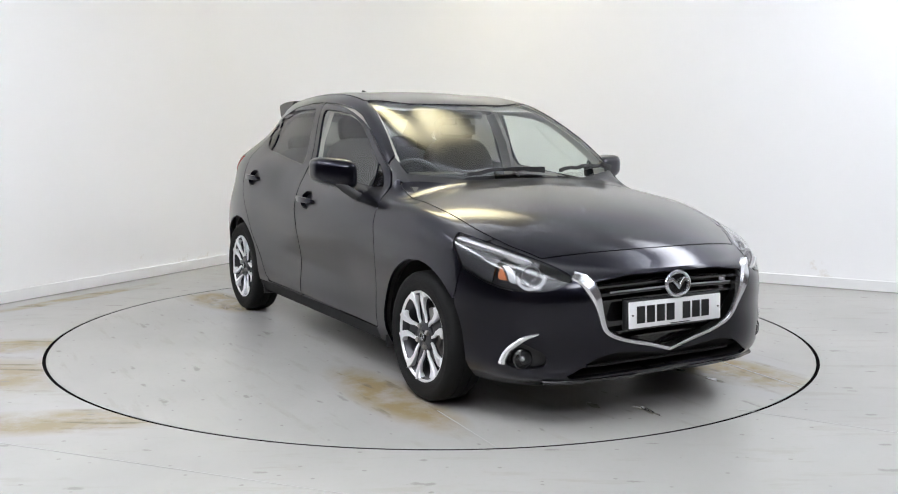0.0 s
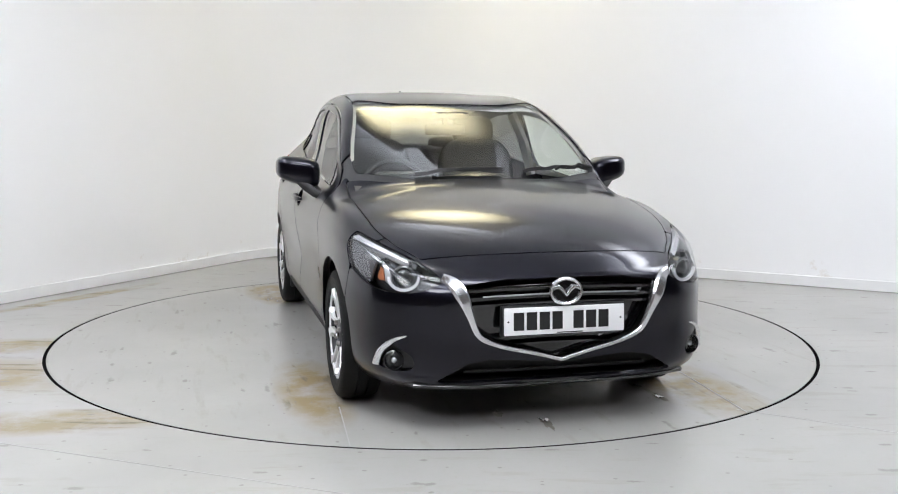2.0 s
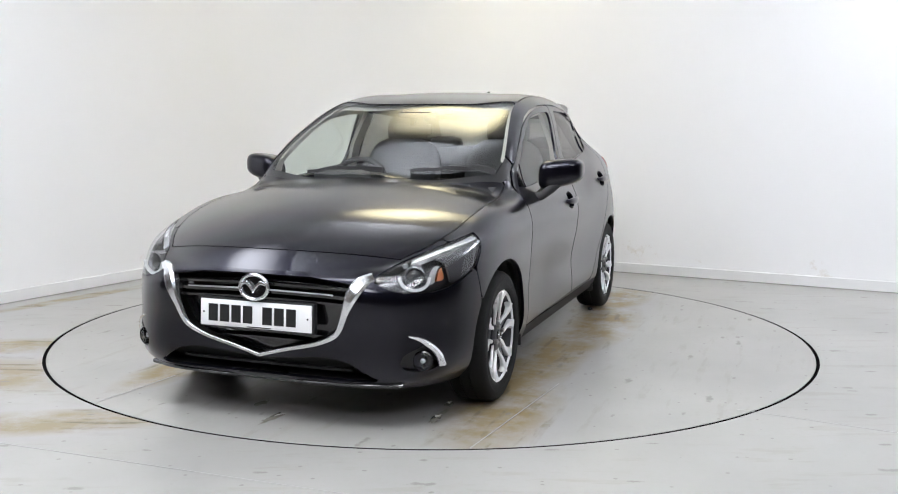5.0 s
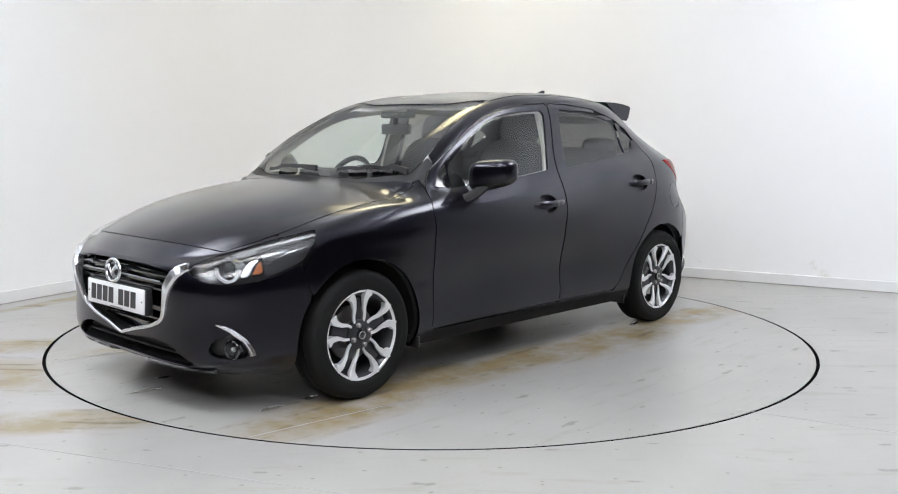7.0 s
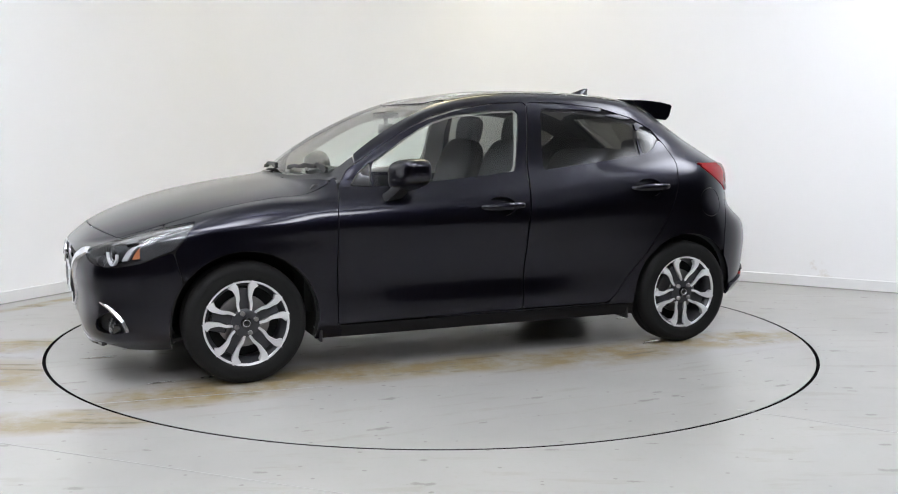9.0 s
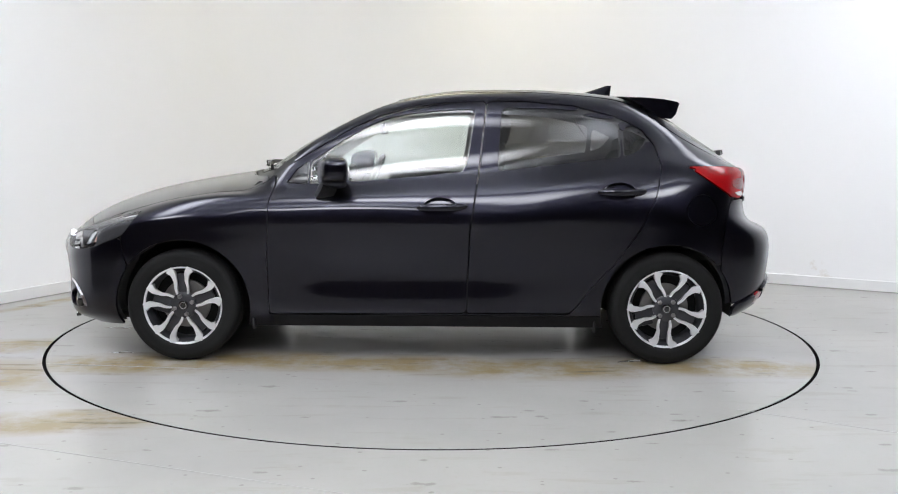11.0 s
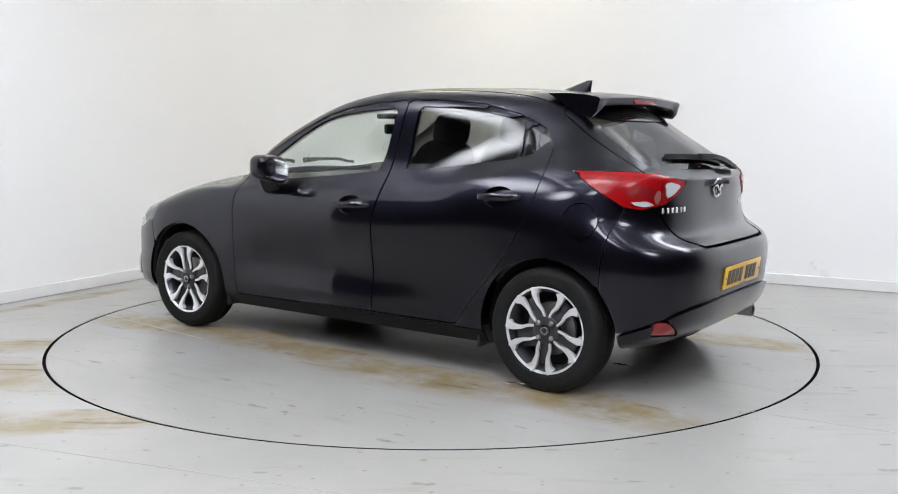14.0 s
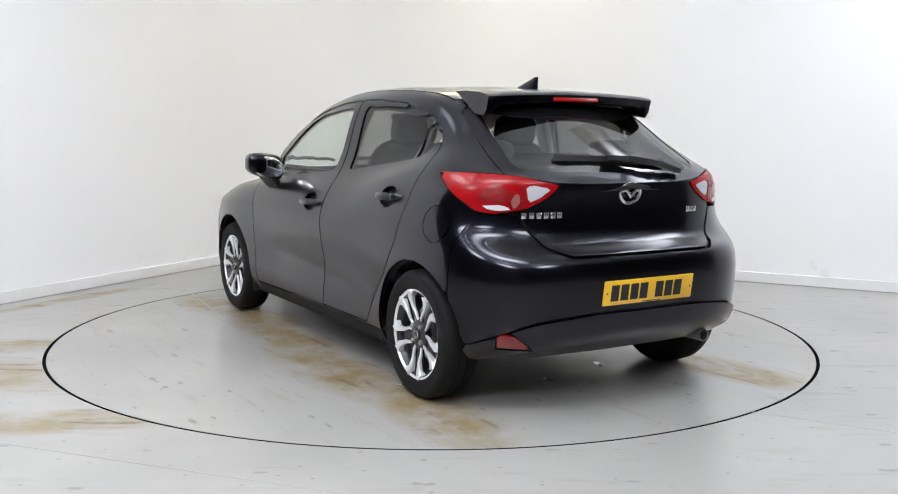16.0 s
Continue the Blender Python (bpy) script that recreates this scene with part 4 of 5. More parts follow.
# ---- wheels ----
def build_wheel():
    """Outer face towards +y; origin at the hub, in the tyre's middle."""
    hw = 0.0925
    rim = part("wheel", revolve([(0.190, -hw + 0.012), (0.182, -0.03), (0.178, 0.03), (0.196, hw - 0.020), (0.206, hw - 0.012), (0.206, hw - 0.030), (0.186, 0.01)], "Y", 72), GUNMETAL, car, "alloy wheel with twin silver spokes")
    R = TYRE_R
    prof = [(0.196, -hw + 0.01), (0.215, -hw), (0.262, -hw - 0.002), (0.288, -hw + 0.010), (R - 0.002, -hw + 0.028), (R, -0.03), (R, -0.0262), (R - 0.008, -0.0255), (R - 0.008, -0.0215), (R, -0.0205),
            (R, 0.0205), (R - 0.008, 0.0215), (R - 0.008, 0.0255), (R, 0.0262), (R - 0.002, hw - 0.028), (0.288, hw - 0.010), (0.282, hw - 0.006), (0.264, hw + 0.002), (0.258, hw + 0.0005), (0.238, hw), (0.222, hw - 0.002), (0.212, hw - 0.008), (0.200, hw - 0.02)]
    part("tyre", revolve(prof, "Y", 96), RUBBER, rim, "black rubber tyre")
    part("rim_lip", revolve([(0.196, hw - 0.022), (0.202, hw - 0.0125), (0.2135, hw - 0.009), (0.2145, hw - 0.014), (0.208, hw - 0.024)], "Y", 96), ALLOY, rim, "bright machined rim lip")
    sec = [(-0.0125, -0.012), (-0.0125, 0.003), (-0.0110, 0.0055), (0.0110, 0.0055), (0.0125, 0.003), (0.0125, -0.012)]
    for i in range(5):
        for sg in (1, -1):
            pts = []
            for t in np.linspace(0, 1, 15):
                r = 0.064 + 0.139 * t
                dev = pchip(t, (0, 0.22, 0.5, 0.78, 1.0), (11, 15.5, 23.0, 23.5, 19.0))
                a = radians(90 + 72 * i + sg * float(dev))
                y = hw - 0.016 - 0.014 * (1 - t) ** 1.5
                pts.append((r * math.cos(a), y, r * math.sin(a)))
            part("spoke", sweep(pts, sec, up=(0, 1, 0), scales=[0.46 + 0.36 * t + 1.0 * t ** 3 for t in np.linspace(0, 1, 15)]), ALLOY, rim)
        a = radians(90 + 36 + 72 * i)
        m = Matrix.Rotation(-a, 4, "Y")
        part("spoke_web", box((0.092 * math.cos(a), hw - 0.046, 0.092 * math.sin(a)), (0.150, 0.016, 0.046), m, bevel=0.004), GUNMETAL, rim, "grey web between the spokes")
    part("hub", revolve([(0.0, hw - 0.050), (0.072, hw - 0.050), (0.070, hw - 0.030), (0.060, hw - 0.0245), (0.030, hw - 0.022), (0.0, hw - 0.022)], "Y", 48), GUNMETAL, rim, "grey wheel hub")
    part("hub_cap", revolve([(0.027, hw - 0.022), (0.026, hw - 0.016), (0.022, hw - 0.0145), (0.0, hw - 0.0145)], "Y", 32), GLOSS_BLACK, rim, "black hub cap")
    part("hub_emblem", revolve([(0.0185, hw - 0.0145), (0.0182, hw - 0.012), (0.0150, hw - 0.012), (0.0148, hw - 0.0145)], "Y", 32), CHROME, rim, "chrome hub ring")
    for i in range(4):
        a = radians(20 + 90 * i)
        bm = revolve([(0.0125, hw - 0.030), (0.0125, hw - 0.012), (0.009, hw - 0.008), (0.0, hw - 0.007)], "Y", 6)
        bmesh.ops.translate(bm, vec=(0.050 * math.cos(a), 0, 0.050 * math.sin(a)), verts=bm.verts)
        part("wheel_nut", bm, DISC, rim, "dark steel wheel nut", flat=True)
    part("brake_disc", revolve([(0.06, -0.012), (0.128, -0.012), (0.128, 0.008), (0.06, 0.008), (0.05, 0.022), (0.0, 0.022)], "Y", 48), DISC, rim, "steel brake disc")
    part("brake_caliper", box((0.105, 0.0, 0.075), (0.07, 0.05, 0.10), Matrix.Rotation(0.6, 4, "Y"), bevel=0.012), GUNMETAL, rim, "grey brake caliper")
    part("wheel_back", revolve([(0.0, -0.03), (0.18, -0.03), (0.185, -0.06), (0.0, -0.06)], "Y", 40), GAP, rim, "black backing plate")
    return rim


wheel = build_wheel()
WHEEL_POSES = [(AXLE, 1, 40), (-AXLE, 1, 67), (AXLE, -1, 48), (-AXLE, -1, 86)]
for i, (x, sg, spin) in enumerate(WHEEL_POSES):
    m = pose(x, sg * WHEEL_Y, TYRE_R - 0.001, 0, 0, 0 if sg > 0 else 180) @ Matrix.Rotation(radians(spin), 4, "Y")
    if i == 0:
        wheel.matrix_basis = m
    else:
        copy_thing(wheel, m)


# ---- nose ----
def nose_path(pts, lift, n=60, kink=False):
    """A smooth line over the nose through (y, z) design points."""
    p = np.asarray(pts, float)
    s = np.concatenate([[0], np.cumsum(np.hypot(*np.diff(p, axis=0).T))])
    t = np.linspace(0, s[-1], n)
    ys, zs = pchip(t, s, p[:, 0]), pchip(t, s, p[:, 1])
    xs = np.array([nose(abs(y), z) for y, z in zip(ys, zs)])
    k = np.ones(7) / 7
    xs = np.convolve(np.pad(xs, 3, mode="edge"), k, "valid")
    return [Vector((x + lift, y, z)) for x, y, z in zip(xs, ys, zs)]


inner("grille_backing", GRILLE, GLOSS_BLACK, -0.055, "gloss black grille backing")
for z, half, sc, nm in ((0.608, 0.395, 0.9, "grille_bar"), (0.578, 0.40, 1.25, "grille_bar"), (0.548, 0.385, 0.9, "grille_bar"), (0.405, 0.28, 0.8, "grille_bar"), (0.375, 0.20, 0.8, "grille_bar")):
    y = np.linspace(-half, half, 41)
    part(nm, sweep([(nose(abs(v), z) - 0.034 - 0.010 * abs(v), v, z - 0.012 * (v / 0.4) ** 2) for v in y], [(-0.014, -0.004), (0.014, -0.006), (0.016, 0.004), (-0.014, 0.006)], scales=[sc] * 41), GLOSS_BLACK, car, "gloss black grille bar")
part("grille_strip", sweep([(nose(abs(v), 0.583) - 0.016 - 0.01 * abs(v), v, 0.584 - 0.012 * (v / 0.4) ** 2) for v in np.linspace(-0.34, 0.34, 31)], circle(0.0035, 6)), LAMP_GREY, car, "thin satin grille strip")
bm = bmesh.new()
wide = pchip(np.linspace(0, 1, 61), (0, 0.12, 0.30, 0.62, 1.0), (2.2, 3.5, 1.8, 1.0, 0.85))
for sg in (1, -1):
    pth = nose_path([(0.495, 0.652), (0.458, 0.632), (0.428, 0.585), (0.395, 0.505), (0.352, 0.416), (0.27, 0.375), (0.12, 0.338), (0.0, 0.306)], 0.006, 61)
    pth = [Vector((p.x, sg * p.y, p.z)) for p in pth]
    sweep(pth, [(-0.0075, -0.008), (0.0075, -0.008), (0.008, 0.001), (0.005, 0.0038), (-0.005, 0.0038), (-0.008, 0.001)], bm, up=(1, 0, 0), scales=wide)
part("chrome_trim", bm, CHROME, car, "satin chrome grille surround")
inner("intake_backing", INTAKE, GAP, -0.06, "black lower intake backing")
bm = bmesh.new()
rim = [(nose(abs(y), 0.215) - 0.025, y) for y in np.linspace(-0.66, 0.66, 41)] + [(1.50, 0.66), (1.50, -0.66)]
low, top = [bm.verts.new((x, y, 0.203)) for x, y in rim], [bm.verts.new((x, y, 0.219)) for x, y in rim]
bm.faces.new(low), bm.faces.new(top[::-1])
for i in range(len(rim)):
    bm.faces.new((low[i - 1], low[i], top[i], top[i - 1]))
bmesh.ops.recalc_face_normals(bm, faces=bm.faces)
part("undertray", bm, GAP, car, "black undertray below the nose")
# added sheet: hides the bright floor behind the intake
part("intake_blocker", box((1.85, 0, 0.29), (0.02, 1.04, 0.15), bevel=0.004), GAP, car, "black sheet added to keep the lower intake dark")
for z in (0.262,):
    part("intake_bar", sweep([(nose(abs(v), z) - 0.050, v, z) for v in np.linspace(-0.40, 0.40, 31)], [(-0.012, -0.004), (0.012, -0.004), (0.012, 0.004), (-0.012, 0.004)]), GAP, car)
part("front_lip", sweep(nose_path([(-0.60, 0.205), (-0.50, 0.205), (-0.3, 0.203), (0.0, 0.201), (0.3, 0.203), (0.50, 0.205), (0.60, 0.205)], 0.004, 61), [(-0.012, -0.006), (0.010, -0.009), (0.014, 0.002), (0.008, 0.009), (-0.012, 0.007)], up=(0, 0, 1)), GLOSS_BLACK, car, "gloss black front lip")


def plate(name, x, z, face, tilt, material, label):
    """A number plate with plain bars for its characters; face: 1 forwards, -1 backwards."""
    m = Matrix.Translation((x, 0, z)) @ pose(0, 0, 0, 0, 0, 0 if face > 0 else 180) @ pose(0, 0, 0, 0, tilt, 0)
    ob = part(name, box((0, 0, 0), (0.008, 0.520, 0.111), bevel=0.003), material, car, label)
    ob.matrix_basis = m
    w, y = 0.044, -0.2205
    for i in range(7):
        part("plate_bar", box((0.0045, y + w / 2, 0), (0.002, w, 0.072)), INK, ob, "black bar")
        y += w + 0.011 + (0.036 if i == 3 else 0.0)
    part("plate_line", box((0.0045, 0.02, -0.050), (0.002, 0.11, 0.004)), INK, ob, "thin dark line")
    for v in (-0.243, 0.243):
        part("plate_screw", revolve([(0.0, 0.0045), (0.004, 0.0045), (0.004, 0.0065), (0.0, 0.0065)], "X", 10), INK, ob).location = (0, v, 0)
    return ob


part("plate_holder", box((nose(0.0, 0.47) - 0.010, 0, 0.475), (0.03, 0.535, 0.125), bevel=0.006), TRIM, car, "black plate holder")
plate("front_number_plate", nose(0.0, 0.47) + 0.012, 0.476, 1, -3, PLATE_WHITE, "white front number plate with black bars")
plate("rear_number_plate", -1.944, 0.540, -1, 8, PLATE_YELLOW, "yellow rear number plate with black bars")


def emblem(x, z, face, tilt, size):
    m = Matrix.Translation((x, 0, z)) @ pose(0, 0, 0, 0, 0, 0 if face > 0 else 180) @ pose(0, 0, 0, 0, tilt, 0)
    ring = [(0.0, 0.5 * size * math.cos(a), 0.39 * size * math.sin(a)) for a in np.linspace(0, 2 * math.pi, 48, endpoint=False)]
    ob = part("emblem", sweep(ring, circle(0.008, 8), closed=True, up=(1, 0, 0)), CHROME, car, "oval chrome emblem")
    ob.matrix_basis = m
    vee = [(0.002, -0.43 * size, 0.10 * size), (0.004, -0.26 * size, 0.15 * size), (0.006, -0.10 * size, 0.02 * size), (0.006, 0.0, -0.12 * size), (0.006, 0.10 * size, 0.02 * size), (0.004, 0.26 * size, 0.15 * size), (0.002, 0.43 * size, 0.10 * size)]
    part("emblem_bar", sweep(vee, circle(0.0085, 8, 0.8), up=(1, 0, 0)), CHROME, ob)
    part("emblem_back", revolve([(0.0, -0.012), (0.45 * size, -0.012), (0.44 * size, -0.004), (0.0, -0.004)], "X", 40), GLOSS_BLACK, ob, "black emblem backing").scale = (1, 1, 0.78)
    return ob


emblem(2.066, 0.594, 1, -4, 0.128)
emblem(tail(0.0, 0.957) - 0.006, 0.957, -1, 8, 0.115)
for y0, y1, z in ((0.56, 0.365, 0.872), (-0.365, -0.44, 0.872)):
    n = 6 if y0 > 0 else 3
    w = abs(y1 - y0) / n
    for i in range(n):
        y = y0 - (i + 0.5) * w
        part("model_badge_bar", box((tail(abs(y), z) - 0.003, y, z), (0.006, w * 0.78, 0.026), bevel=0.002), CHROME, car, "small chrome badge bar")

# fog lamps and their bright crescents
inner("fog_recess", FOG, TRIM, -0.030, "black fog lamp recess", True)
for sg in (1, -1):
    fx = nose(0.672, 0.305) - 0.022
    m = Matrix.Translation((fx, sg * 0.672, 0.305)) @ pose(0, 0, 0, 0, 0, sg * 14)
    fog = part("fog_lamp", revolve([(0.043, -0.03), (0.043, 0.0), (0.038, 0.004), (0.036, 0.0), (0.03, -0.02), (0.0, -0.024)], "X", 32), GLOSS_BLACK, car, "round fog lamp")
    fog.matrix_basis = m
    part("lens", revolve([(0.036, 0.0), (0.025, 0.008), (0.0, 0.011)], "X", 32), CLEAR, fog, "clear lens")
    part("bulb", revolve([(0.011, -0.022), (0.011, -0.006), (0.0, 0.0)], "X", 16), LAMP_SILVER, fog, "silver bulb shield")
    cr = nose_path([(0.630, 0.414), (0.668, 0.398), (0.703, 0.365), (0.725, 0.325), (0.733, 0.280)], 0.004, 31)
    cr = [Vector((p.x, sg * p.y, p.z)) for p in cr]
    part("fog_trim", sweep(cr, [(-0.011, -0.008), (0.011, -0.008), (0.010, 0.004), (0.0, 0.007), (-0.010, 0.004)], up=(1, 0, 0), scales=pchip(np.linspace(0, 1, 31), (0, 0.3, 0.75, 1), (0.25, 0.75, 1.2, 1.4))), CHROME, car, "bright chrome crescent")

# headlamp insides
inner("headlamp_housing", HEAD, LAMP_DARK, -0.055, "dark headlamp housing", True)
brow_line = 0.662 + (SY - 0.50) * 0.43
HEAD_TOP = np.maximum(HEAD, -(SZ - brow_line))
panel("headlamp_brow", HEAD_TOP, LAMP_BROW, car, "satin grey headlamp brow", offset=-0.012, fold=0.02, gap=0.004, sides=True)
panel("brow_edge", np.maximum.reduce([HEAD, brow_line - 0.006 - SZ, SZ - brow_line - 0.006, 0.60 - SY]), LAMP_SILVER, car, "bright edge strip of the brow", offset=-0.008, fold=0.02, gap=0.0, sides=True)
panel("lamp_side", np.maximum.reduce([HEAD, SX - 1.772, SZ - brow_line + 0.008]), LAMP_DARK, car, "dark side of the headlamp", offset=-0.014, fold=0.012, gap=0.004, sides=True)
panel("indicator", np.maximum.reduce([HEAD, 0.722 - SY, SY - 0.768, SZ - 0.708, 0.628 - SZ, 1.772 - SX]), AMBER, car, "amber indicator", offset=-0.040, fold=0.012, gap=0.002, sides=True)
panel("indicator_frame", np.maximum.reduce([HEAD, 0.694 - SY, SY - 0.716, SZ - 0.700, 0.618 - SZ, 1.72 - SX]), LAMP_SILVER, car, "silver reflector beside the indicator", offset=-0.034, fold=0.012, gap=0.0, sides=True)
for sg in (1, -1):
    cy, cz = 0.625, 0.640
    cx = nose(cy, cz) - 0.048
    m = Matrix.Translation((cx, sg * cy, cz)) @ pose(0, 0, 0, 0, 0, sg * 16)
    pr = part("projector", revolve([(0.048, -0.05), (0.048, 0.004), (0.042, 0.008), (0.037, 0.0), (0.034, -0.01)], "X", 40), LAMP_DARK, car, "round headlamp projector")
    pr.matrix_basis = m
    part("projector_lens", revolve([(0.037, -0.006), (0.032, 0.006), (0.018, 0.013), (0.0, 0.016)], "X", 32), GLOSS_BLACK, pr, "dark glass lens")
    arc = [(0.012, sg * 0.060 * math.cos(a), 0.050 * math.sin(a)) for a in np.linspace(radians(175), radians(365), 28)]
    part("running_light", sweep(arc, [(-0.006, -0.006), (0.006, -0.006), (0.006, 0.006), (-0.006, 0.006)], up=(1, 0, 0)), DRL, pr, "white ring light")

# tail lamp lenses
panel("reverse_lamp", np.maximum(inside(SY, SZ, [(0.425, 0.985), (0.475, 0.948), (0.525, 0.928), (0.535, 1.008)]), np.where(SX < -1.3, -1, BIG)), WHITE_LENS, car, "white reversing lamp", offset=0.008, fold=0.006, gap=0.0, sides=True)
behind = np.where(SX < -1.3, -1, BIG)
panel("lower_lens", np.maximum(inside(SY, SZ, [(0.585, 0.900), (0.680, 0.889), (0.705, 0.914), (0.600, 0.922)]), behind), WHITE_LENS, car, "clear ribbed lower lens", offset=0.008, fold=0.006, gap=0.0, sides=True)
panel("lens_crescent", np.maximum(inside(SY, SZ, [(0.560, 0.905), (0.585, 0.900), (0.600, 0.925), (0.580, 0.965), (0.562, 0.968)]), behind), PINK_LENS, car, "pale red crescent of the tail lamp", offset=0.0075, fold=0.006, gap=0.0, sides=True)
panel("lens_divider", np.maximum(inside(SY, SZ, [(0.540, 0.885), (0.556, 0.885), (0.558, 1.005), (0.542, 1.005)]), np.maximum(behind, LAMP_R)), RED_DARK, car, "dark red divider of the tail lamp", offset=0.0075, fold=0.006, gap=0.0, sides=True)
panel("lens_bowl", np.maximum(((SY - 0.645) / 0.062) ** 2 + ((SZ - 0.958) / 0.034) ** 2 - 1, np.maximum(behind, np.where(SX < -1.5, -1, BIG))) * 0.04, RED_DARK, car, "dark red bowl of the tail lamp", offset=0.0065, fold=0.006, gap=0.0, sides=True)

# ---- handles, mirrors ----
panel("front_handle_cup", CUP_F * 0.04, PAINT, car, offset=-0.030, fold=-0.027, gap=-0.003, sides=True)
panel("rear_handle_cup", CUP_R * 0.04, PAINT, car, offset=-0.030, fold=-0.027, gap=-0.003, sides=True)
for x0, x1, z, tilt in ((0.040, -0.220, 0.836, 0.004), (-0.905, -1.155, 0.922, 0.004)):
    for sg in (1, -1):
        pts, sc = [], []
        for t in np.linspace(0, 1, 25):
            x = x0 + (x1 - x0) * t
            zz = z + tilt * (2 * t - 1)
            out = 0.032 * math.sin(math.pi * min(1, max(0, t))) ** 0.45 + 0.004
            pts.append((x, sg * (surf(x, zz) + out - 0.004), zz))
            sc.append(0.35 + 0.65 * math.sin(math.pi * t) ** 0.4)
        part("door_handle", sweep(pts, [(-0.010, -0.015), (0.006, -0.019), (0.011, -0.004), (0.009, 0.008), (0.002, 0.017), (-0.010, 0.016)], scales=sc), PAINT, car)


def door_mirror(sg):
    bm = bmesh.new()
    bmesh.ops.create_uvsphere(bm, u_segments=40, v_segments=24, radius=1.0)
    for v in bm.verts:
        x, y, z = v.co
        sx, sy, sz = (math.copysign(abs(c) ** 0.56, c) for c in (x, y, z))
        taper = 1.0 - (0.34 if sz < 0 else 0.18) * (sy * 0.5 + 0.5)
        px = 0.088 * sx * (1.25 if sx > 0 else 0.75)
        v.co = (0.468 + px * (1 - 0.22 * (sy * 0.5 + 0.5)) - 0.035 * (sy * 0.5 + 0.5), sg * (0.893 + 0.113 * sy), 1.012 + 0.085 * sz * taper + 0.016 * sy)
    bmesh.ops.recalc_face_normals(bm, faces=bm.faces)
    shell_ob = part("door_mirror", bm, PAINT, car, "black door mirror")
    g = bmesh.new()
    bmesh.ops.create_uvsphere(g, u_segments=28, v_segments=8, radius=1.0)
    for v in g.verts:
        x, y, z = v.co
        v.co = (0.397 + 0.006 * x, sg * (0.888 + 0.094 * math.copysign(abs(y) ** 0.8, y)), 1.008 + 0.062 * math.copysign(abs(z) ** 0.8, z) + 0.012 * y)
    part("mirror_glass", g, MIRROR, shell_ob, "silver mirror glass")
    part("mirror_arm", sweep([(0.54, sg * 0.765, 0.885), (0.53, sg * 0.80, 0.900), (0.51, sg * 0.835, 0.930), (0.49, sg * 0.87, 0.965)], [(-0.045, -0.022), (0.045, -0.022), (0.050, 0.0), (0.040, 0.022), (-0.040, 0.022), (-0.050, 0.0)], up=(0, 0, 1)), TRIM, shell_ob, "black mirror arm")


MIRROR = mat("mirror_silver", (0.85, 0.86, 0.87), 0.03, 1.0)
for sg in (1, -1):
    door_mirror(sg)

# ---- roof: spoiler, aerial, brake light ----
bm = bmesh.new()
rows = []
for y in np.linspace(-0.495, 0.495, 41):
    e = abs(y) / 0.495
    drop = 0.016 * e ** 2
    down = 0.056 * float(smooth(e, 0.80, 0.97))
    tip = -1.405 + 0.018 * e ** 2
    sect = [(-1.10, 1.437), (-1.20, 1.436), (-1.30, 1.428), (tip + 0.012, 1.414), (tip, 1.404), (tip + 0.018, 1.372 - down * 0.5), (-1.345, 1.364 - down * 0.8), (-1.27, 1.372 - down * 0.8), (-1.20, 1.392 - 0.25 * down)]
    rows.append([bm.verts.new((x, y, z - drop)) for x, z in sect])
for p, q in zip(rows, rows[1:]):
    for j in range(9):
        bm.faces.new((p[j], p[(j + 1) % 9], q[(j + 1) % 9], q[j]))
bm.faces.new(rows[0]), bm.faces.new(rows[-1][::-1])
bmesh.ops.recalc_face_normals(bm, faces=bm.faces)
spoiler = part("roof_spoiler", bm, PAINT, car, "black roof spoiler")
part("brake_light", box((0, 0, 0), (0.010, 0.27, 0.026), Matrix.Rotation(radians(25), 4, "Y"), bevel=0.003), RED_LENS, spoiler, "dark red high brake light").location = (-1.396, 0, 1.385)
bm = bmesh.new()
rings = []
for t in np.linspace(0, 1, 12):
    zt = 1.445 + 0.060 * t
    x0, x1 = -0.865 - 0.195 * t ** 0.9, -1.082 - 0.008 * t
    w = 0.028 * (1 - t) + 0.005
    rings.append([bm.verts.new((0.5 * (x0 + x1) + 0.5 * (x0 - x1) * math.cos(a), w * math.sin(a), zt)) for a in np.linspace(0, 2 * math.pi, 20, endpoint=False)])
for p, q in zip(rings, rings[1:]):
    for j in range(20):
        bm.faces.new((p[j], p[(j + 1) % 20], q[(j + 1) % 20], q[j]))
bm.faces.new(rings[-1])
bmesh.ops.recalc_face_normals(bm, faces=bm.faces)
part("shark_fin_aerial", bm, PAINT, car, "black shark fin aerial")


# ---- wipers, exhaust ----
def on_screen(x, y, lift):
    m = SV > 6.9
    return Vector((x, y, float(SZ[m][np.argmin((SX[m] - x) ** 2 + (SY[m] - abs(y)) ** 2)]) + lift))


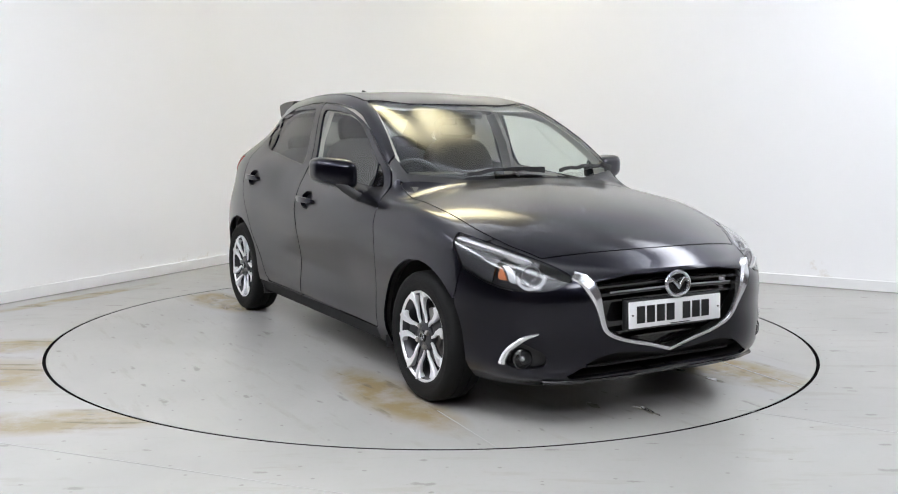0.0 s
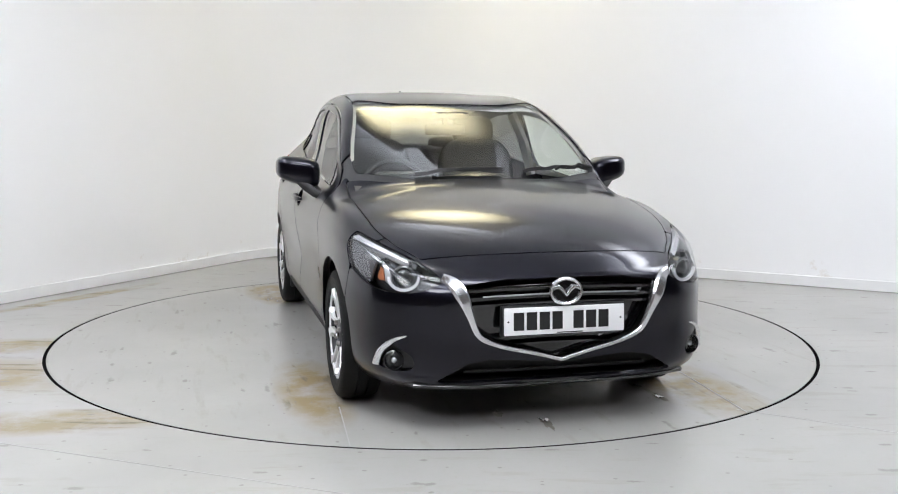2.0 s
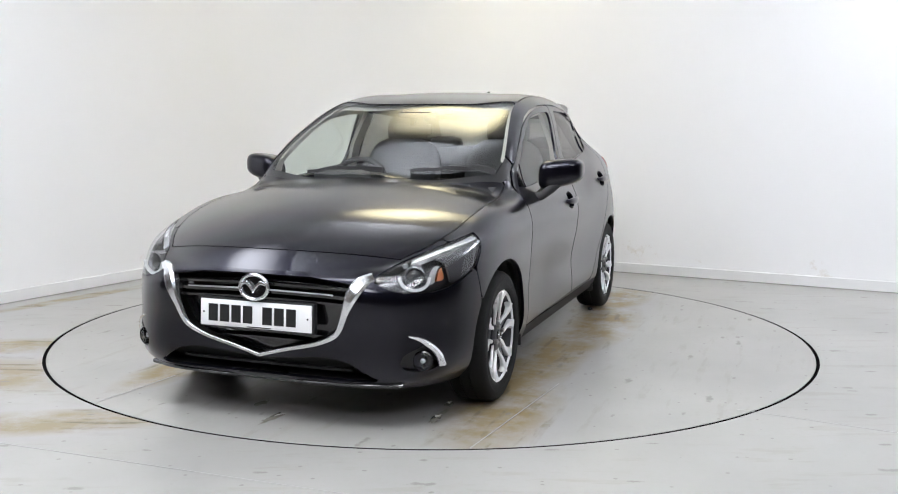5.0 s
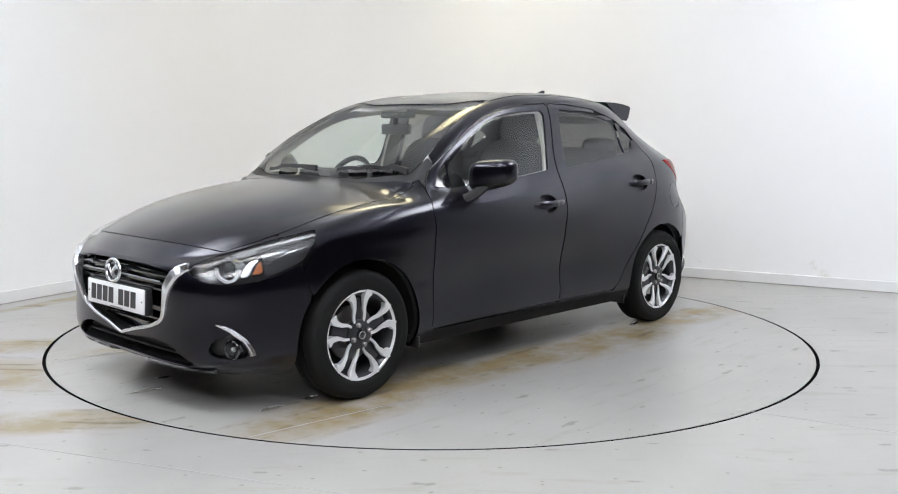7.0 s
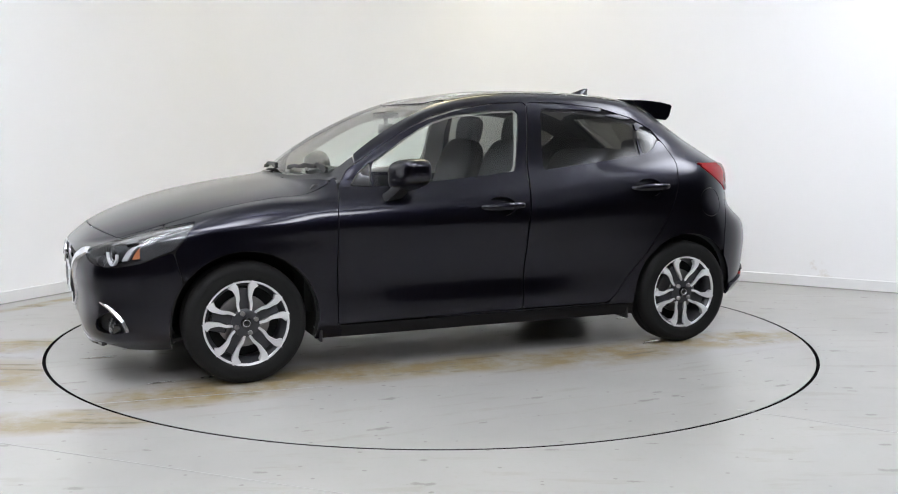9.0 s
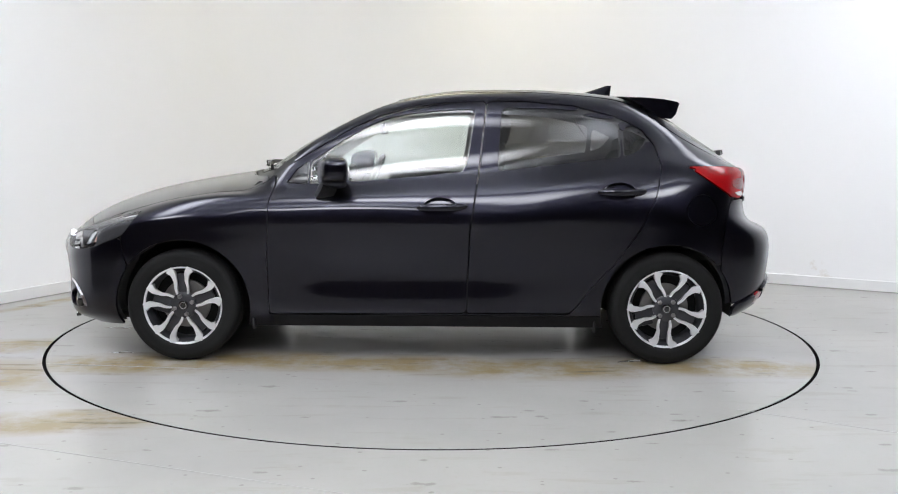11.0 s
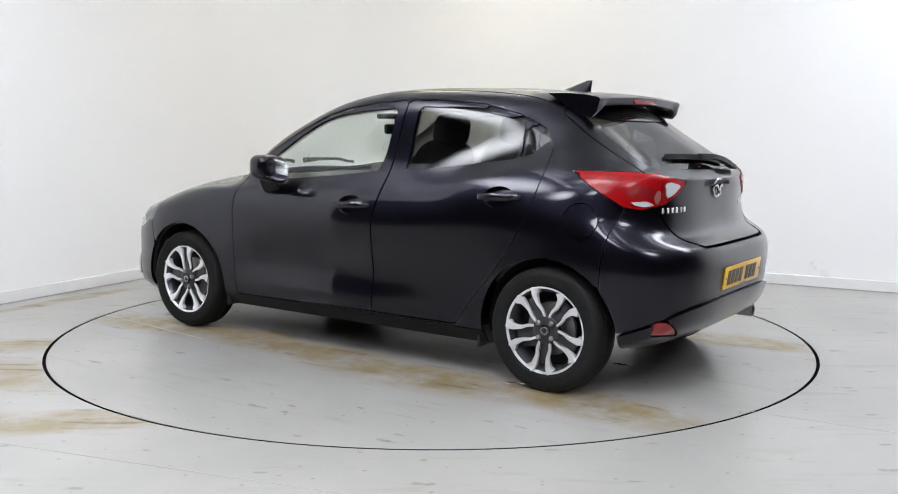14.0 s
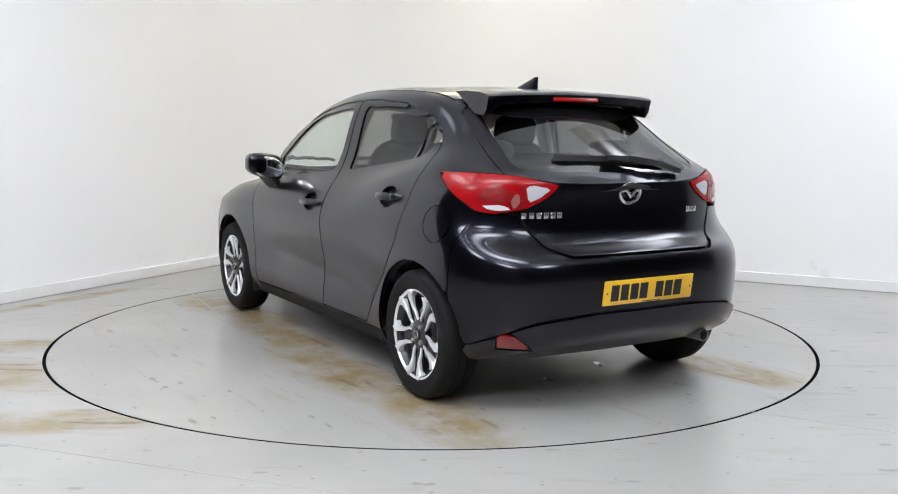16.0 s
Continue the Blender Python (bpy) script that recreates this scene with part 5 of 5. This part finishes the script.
for ya, yb, xa, xb in ((-0.36, 0.09, 0.925, 0.960), (0.22, 0.64, 0.925, 0.83)):
    pts = [on_screen(xa + (xb - xa) * t, ya + (yb - ya) * t, 0.014 + 0.012 * math.sin(math.pi * t)) for t in np.linspace(0, 1, 15)]
    wp = part("wiper", sweep(pts, [(-0.010, -0.008), (0.010, -0.008), (0.006, 0.010), (-0.006, 0.010)]), TRIM, car, "black wiper blade")
    pts = [on_screen(xa + (xb - xa) * t + 0.02 * (1 - t), ya + (yb - ya) * t, 0.030) for t in np.linspace(0.45, 1.0, 9)]
    part("wiper_arm", sweep(pts, [(-0.009, -0.006), (0.009, -0.006), (0.007, 0.008), (-0.007, 0.008)]), TRIM, wp, "black wiper arm")
pts = [(tail(abs(y), z) - 0.014, y, z) for y, z in [(0.325 - 0.60 * t, 1.115 - 0.035 * t ** 2) for t in np.linspace(0, 1, 15)]]
wp = part("rear_wiper", sweep(pts, [(-0.013, -0.012), (0.013, -0.012), (0.010, 0.014), (-0.010, 0.014)]), TRIM, car, "black rear wiper blade")
pts = [(tail(abs(y), z) - 0.040 - 0.022 * math.sin(math.pi * t), y, z) for t, y, z in [(t, 0.08 - 0.41 * t, 1.115 - 0.065 * t ** 2) for t in np.linspace(0, 1, 15)]]
part("wiper_arm", sweep(pts, [(-0.018, -0.010), (0.018, -0.010), (0.014, 0.013), (-0.014, 0.013)]), TRIM, wp, "black wiper arm")
exh = part("exhaust_pipe", revolve([(0.026, 0.0), (0.029, -0.003), (0.031, 0.0), (0.031, 0.20), (0.027, 0.20), (0.027, 0.01)], "X", 32), DISC, car, "steel exhaust tailpipe")
exh.location = (-1.868, -0.43, 0.275)
part("exhaust_box", box((-1.55, -0.25, 0.36), (0.22, 0.60, 0.13), bevel=0.04), DISC, car, "steel exhaust silencer")

# ---- cabin ----
part("dashboard", sweep([(0.70, y, 0.0) for y in np.linspace(-0.66, 0.66, 9)], [(-0.20, 0.60), (0.20, 0.60), (0.26, 0.90), (0.20, 0.955), (-0.02, 0.965), (-0.17, 0.90)]), CABIN, car, "dark dashboard")
part("instrument_hood", box((0.56, -0.34, 0.975), (0.16, 0.30, 0.07), bevel=0.03), CABIN, car, "dark instrument hood")
ring = [(0, 0.185 * math.cos(a), 0.185 * math.sin(a)) for a in np.linspace(0, 2 * math.pi, 48, endpoint=False)]
sw = part("steering_wheel", sweep(ring, circle(0.016, 8), closed=True, up=(1, 0, 0)), CABIN, car, "dark steering wheel")
sw.matrix_basis = pose(0.38, -0.34, 0.895, 0, -24, 0)
part("steering_hub", box((0.03, 0, -0.01), (0.06, 0.15, 0.12), bevel=0.025), CABIN, sw)
for y in (-0.105, 0.105):
    part("steering_spoke", box((0.012, y, 0), (0.016, 0.16, 0.035), bevel=0.006), LAMP_SILVER, sw, "silver steering wheel spoke")
part("steering_spoke", box((0.012, 0, -0.11), (0.016, 0.04, 0.14), bevel=0.006), CABIN, sw)


def cushion(bm, c, size, m=None, p=0.55):
    r = bmesh.ops.create_uvsphere(bm, u_segments=28, v_segments=18, radius=1.0)
    for v in r["verts"]:
        v.co = Vector([0.5 * s * math.copysign(abs(q) ** p, q) for s, q in zip(size, v.co)])
    if m is not None:
        bmesh.ops.transform(bm, matrix=m, verts=r["verts"])
    bmesh.ops.translate(bm, vec=c, verts=r["verts"])
    return bm


for y in (0.34, -0.34):
    seat = part("front_seat", cushion(bmesh.new(), (-0.02, y, 0.56), (0.54, 0.52, 0.20)), SEAT, car, "dark fabric front seat")
    part("seat_back", cushion(bmesh.new(), (-0.30, y, 0.86), (0.17, 0.50, 0.66), Matrix.Rotation(radians(-16), 4, "Y")), SEAT, seat)
    part("headrest", cushion(bmesh.new(), (-0.41, y, 1.235), (0.11, 0.27, 0.18), Matrix.Rotation(radians(-10), 4, "Y"), 0.6), SEAT, seat)
    for d in (-0.06, 0.06):
        part("headrest_post", sweep([(-0.385, y + d, 1.10), (-0.40, y + d, 1.20)], circle(0.007, 8), up=(0, 1, 0)), DISC, seat, "steel headrest post")
part("rear_bench", cushion(bmesh.new(), (-0.86, 0, 0.58), (0.50, 1.24, 0.18), p=0.4), SEAT, car, "dark fabric rear bench")
part("rear_backrest", cushion(bmesh.new(), (-1.14, 0, 0.86), (0.15, 1.22, 0.54), Matrix.Rotation(radians(-20), 4, "Y"), 0.4), SEAT, car, "dark fabric rear backrest")
for y in (-0.37, 0.37):
    part("rear_headrest", cushion(bmesh.new(), (-1.22, y, 1.125), (0.10, 0.25, 0.13), p=0.6), SEAT, car, "dark rear headrest")
part("parcel_shelf", box((-1.47, 0, 1.00), (0.42, 1.02, 0.025), bevel=0.006), CABIN, car, "dark parcel shelf")
for sg in (1, -1):
    bp = sweep([(-0.262, sg * 0.695, 0.95), (-0.285, sg * 0.655, 1.15), (-0.315, sg * 0.575, 1.34)], [(-0.05, -0.012), (0.05, -0.012), (0.05, 0.012), (-0.05, 0.012)], up=(0, 1, 0))
    part("pillar_lining", bp, HEADLINER, car, "pale centre pillar lining")
rv = part("rear_view_mirror", box((0.27, -0.03, 1.238), (0.03, 0.235, 0.062), bevel=0.012), TRIM, car, "black rear view mirror")
part("mirror_stem", box((0.275, -0.03, 1.29), (0.02, 0.03, 0.08), bevel=0.005), TRIM, rv)
part("sensor_pod", box((0.285, 0.0, 1.318), (0.10, 0.20, 0.035), bevel=0.012), TRIM, car, "black sensor pod behind the windscreen")


# ---- what moves: the turntable and the car on it ----
CAR_X, CAR_Y = 0.0325, 0.0117


def heading(t):
    """Degrees by which the car's nose is turned, at t seconds: it starts slowly, then turns evenly."""
    return float(np.interp(t, (0.0, 0.5, 1.0, 1.5, 2.0, 16.0), (-60.7, -61.9, -65.05, -69.7, -75.6, -239.75)))


def motions():
    times = [0.0, 0.25, 0.5, 0.75, 1.0, 1.25, 1.5, 1.75, 2.0] + [2.5 + 0.5 * i for i in range(28)]
    walk(car, [(t, pose(0, 0, 0, 0, 0, heading(t)) @ Matrix.Translation((CAR_X, CAR_Y, 0))) for t in times])
    walk(turntable, [(t, pose(0, 0, 0, 0, 0, heading(t))) for t in times])


motions()
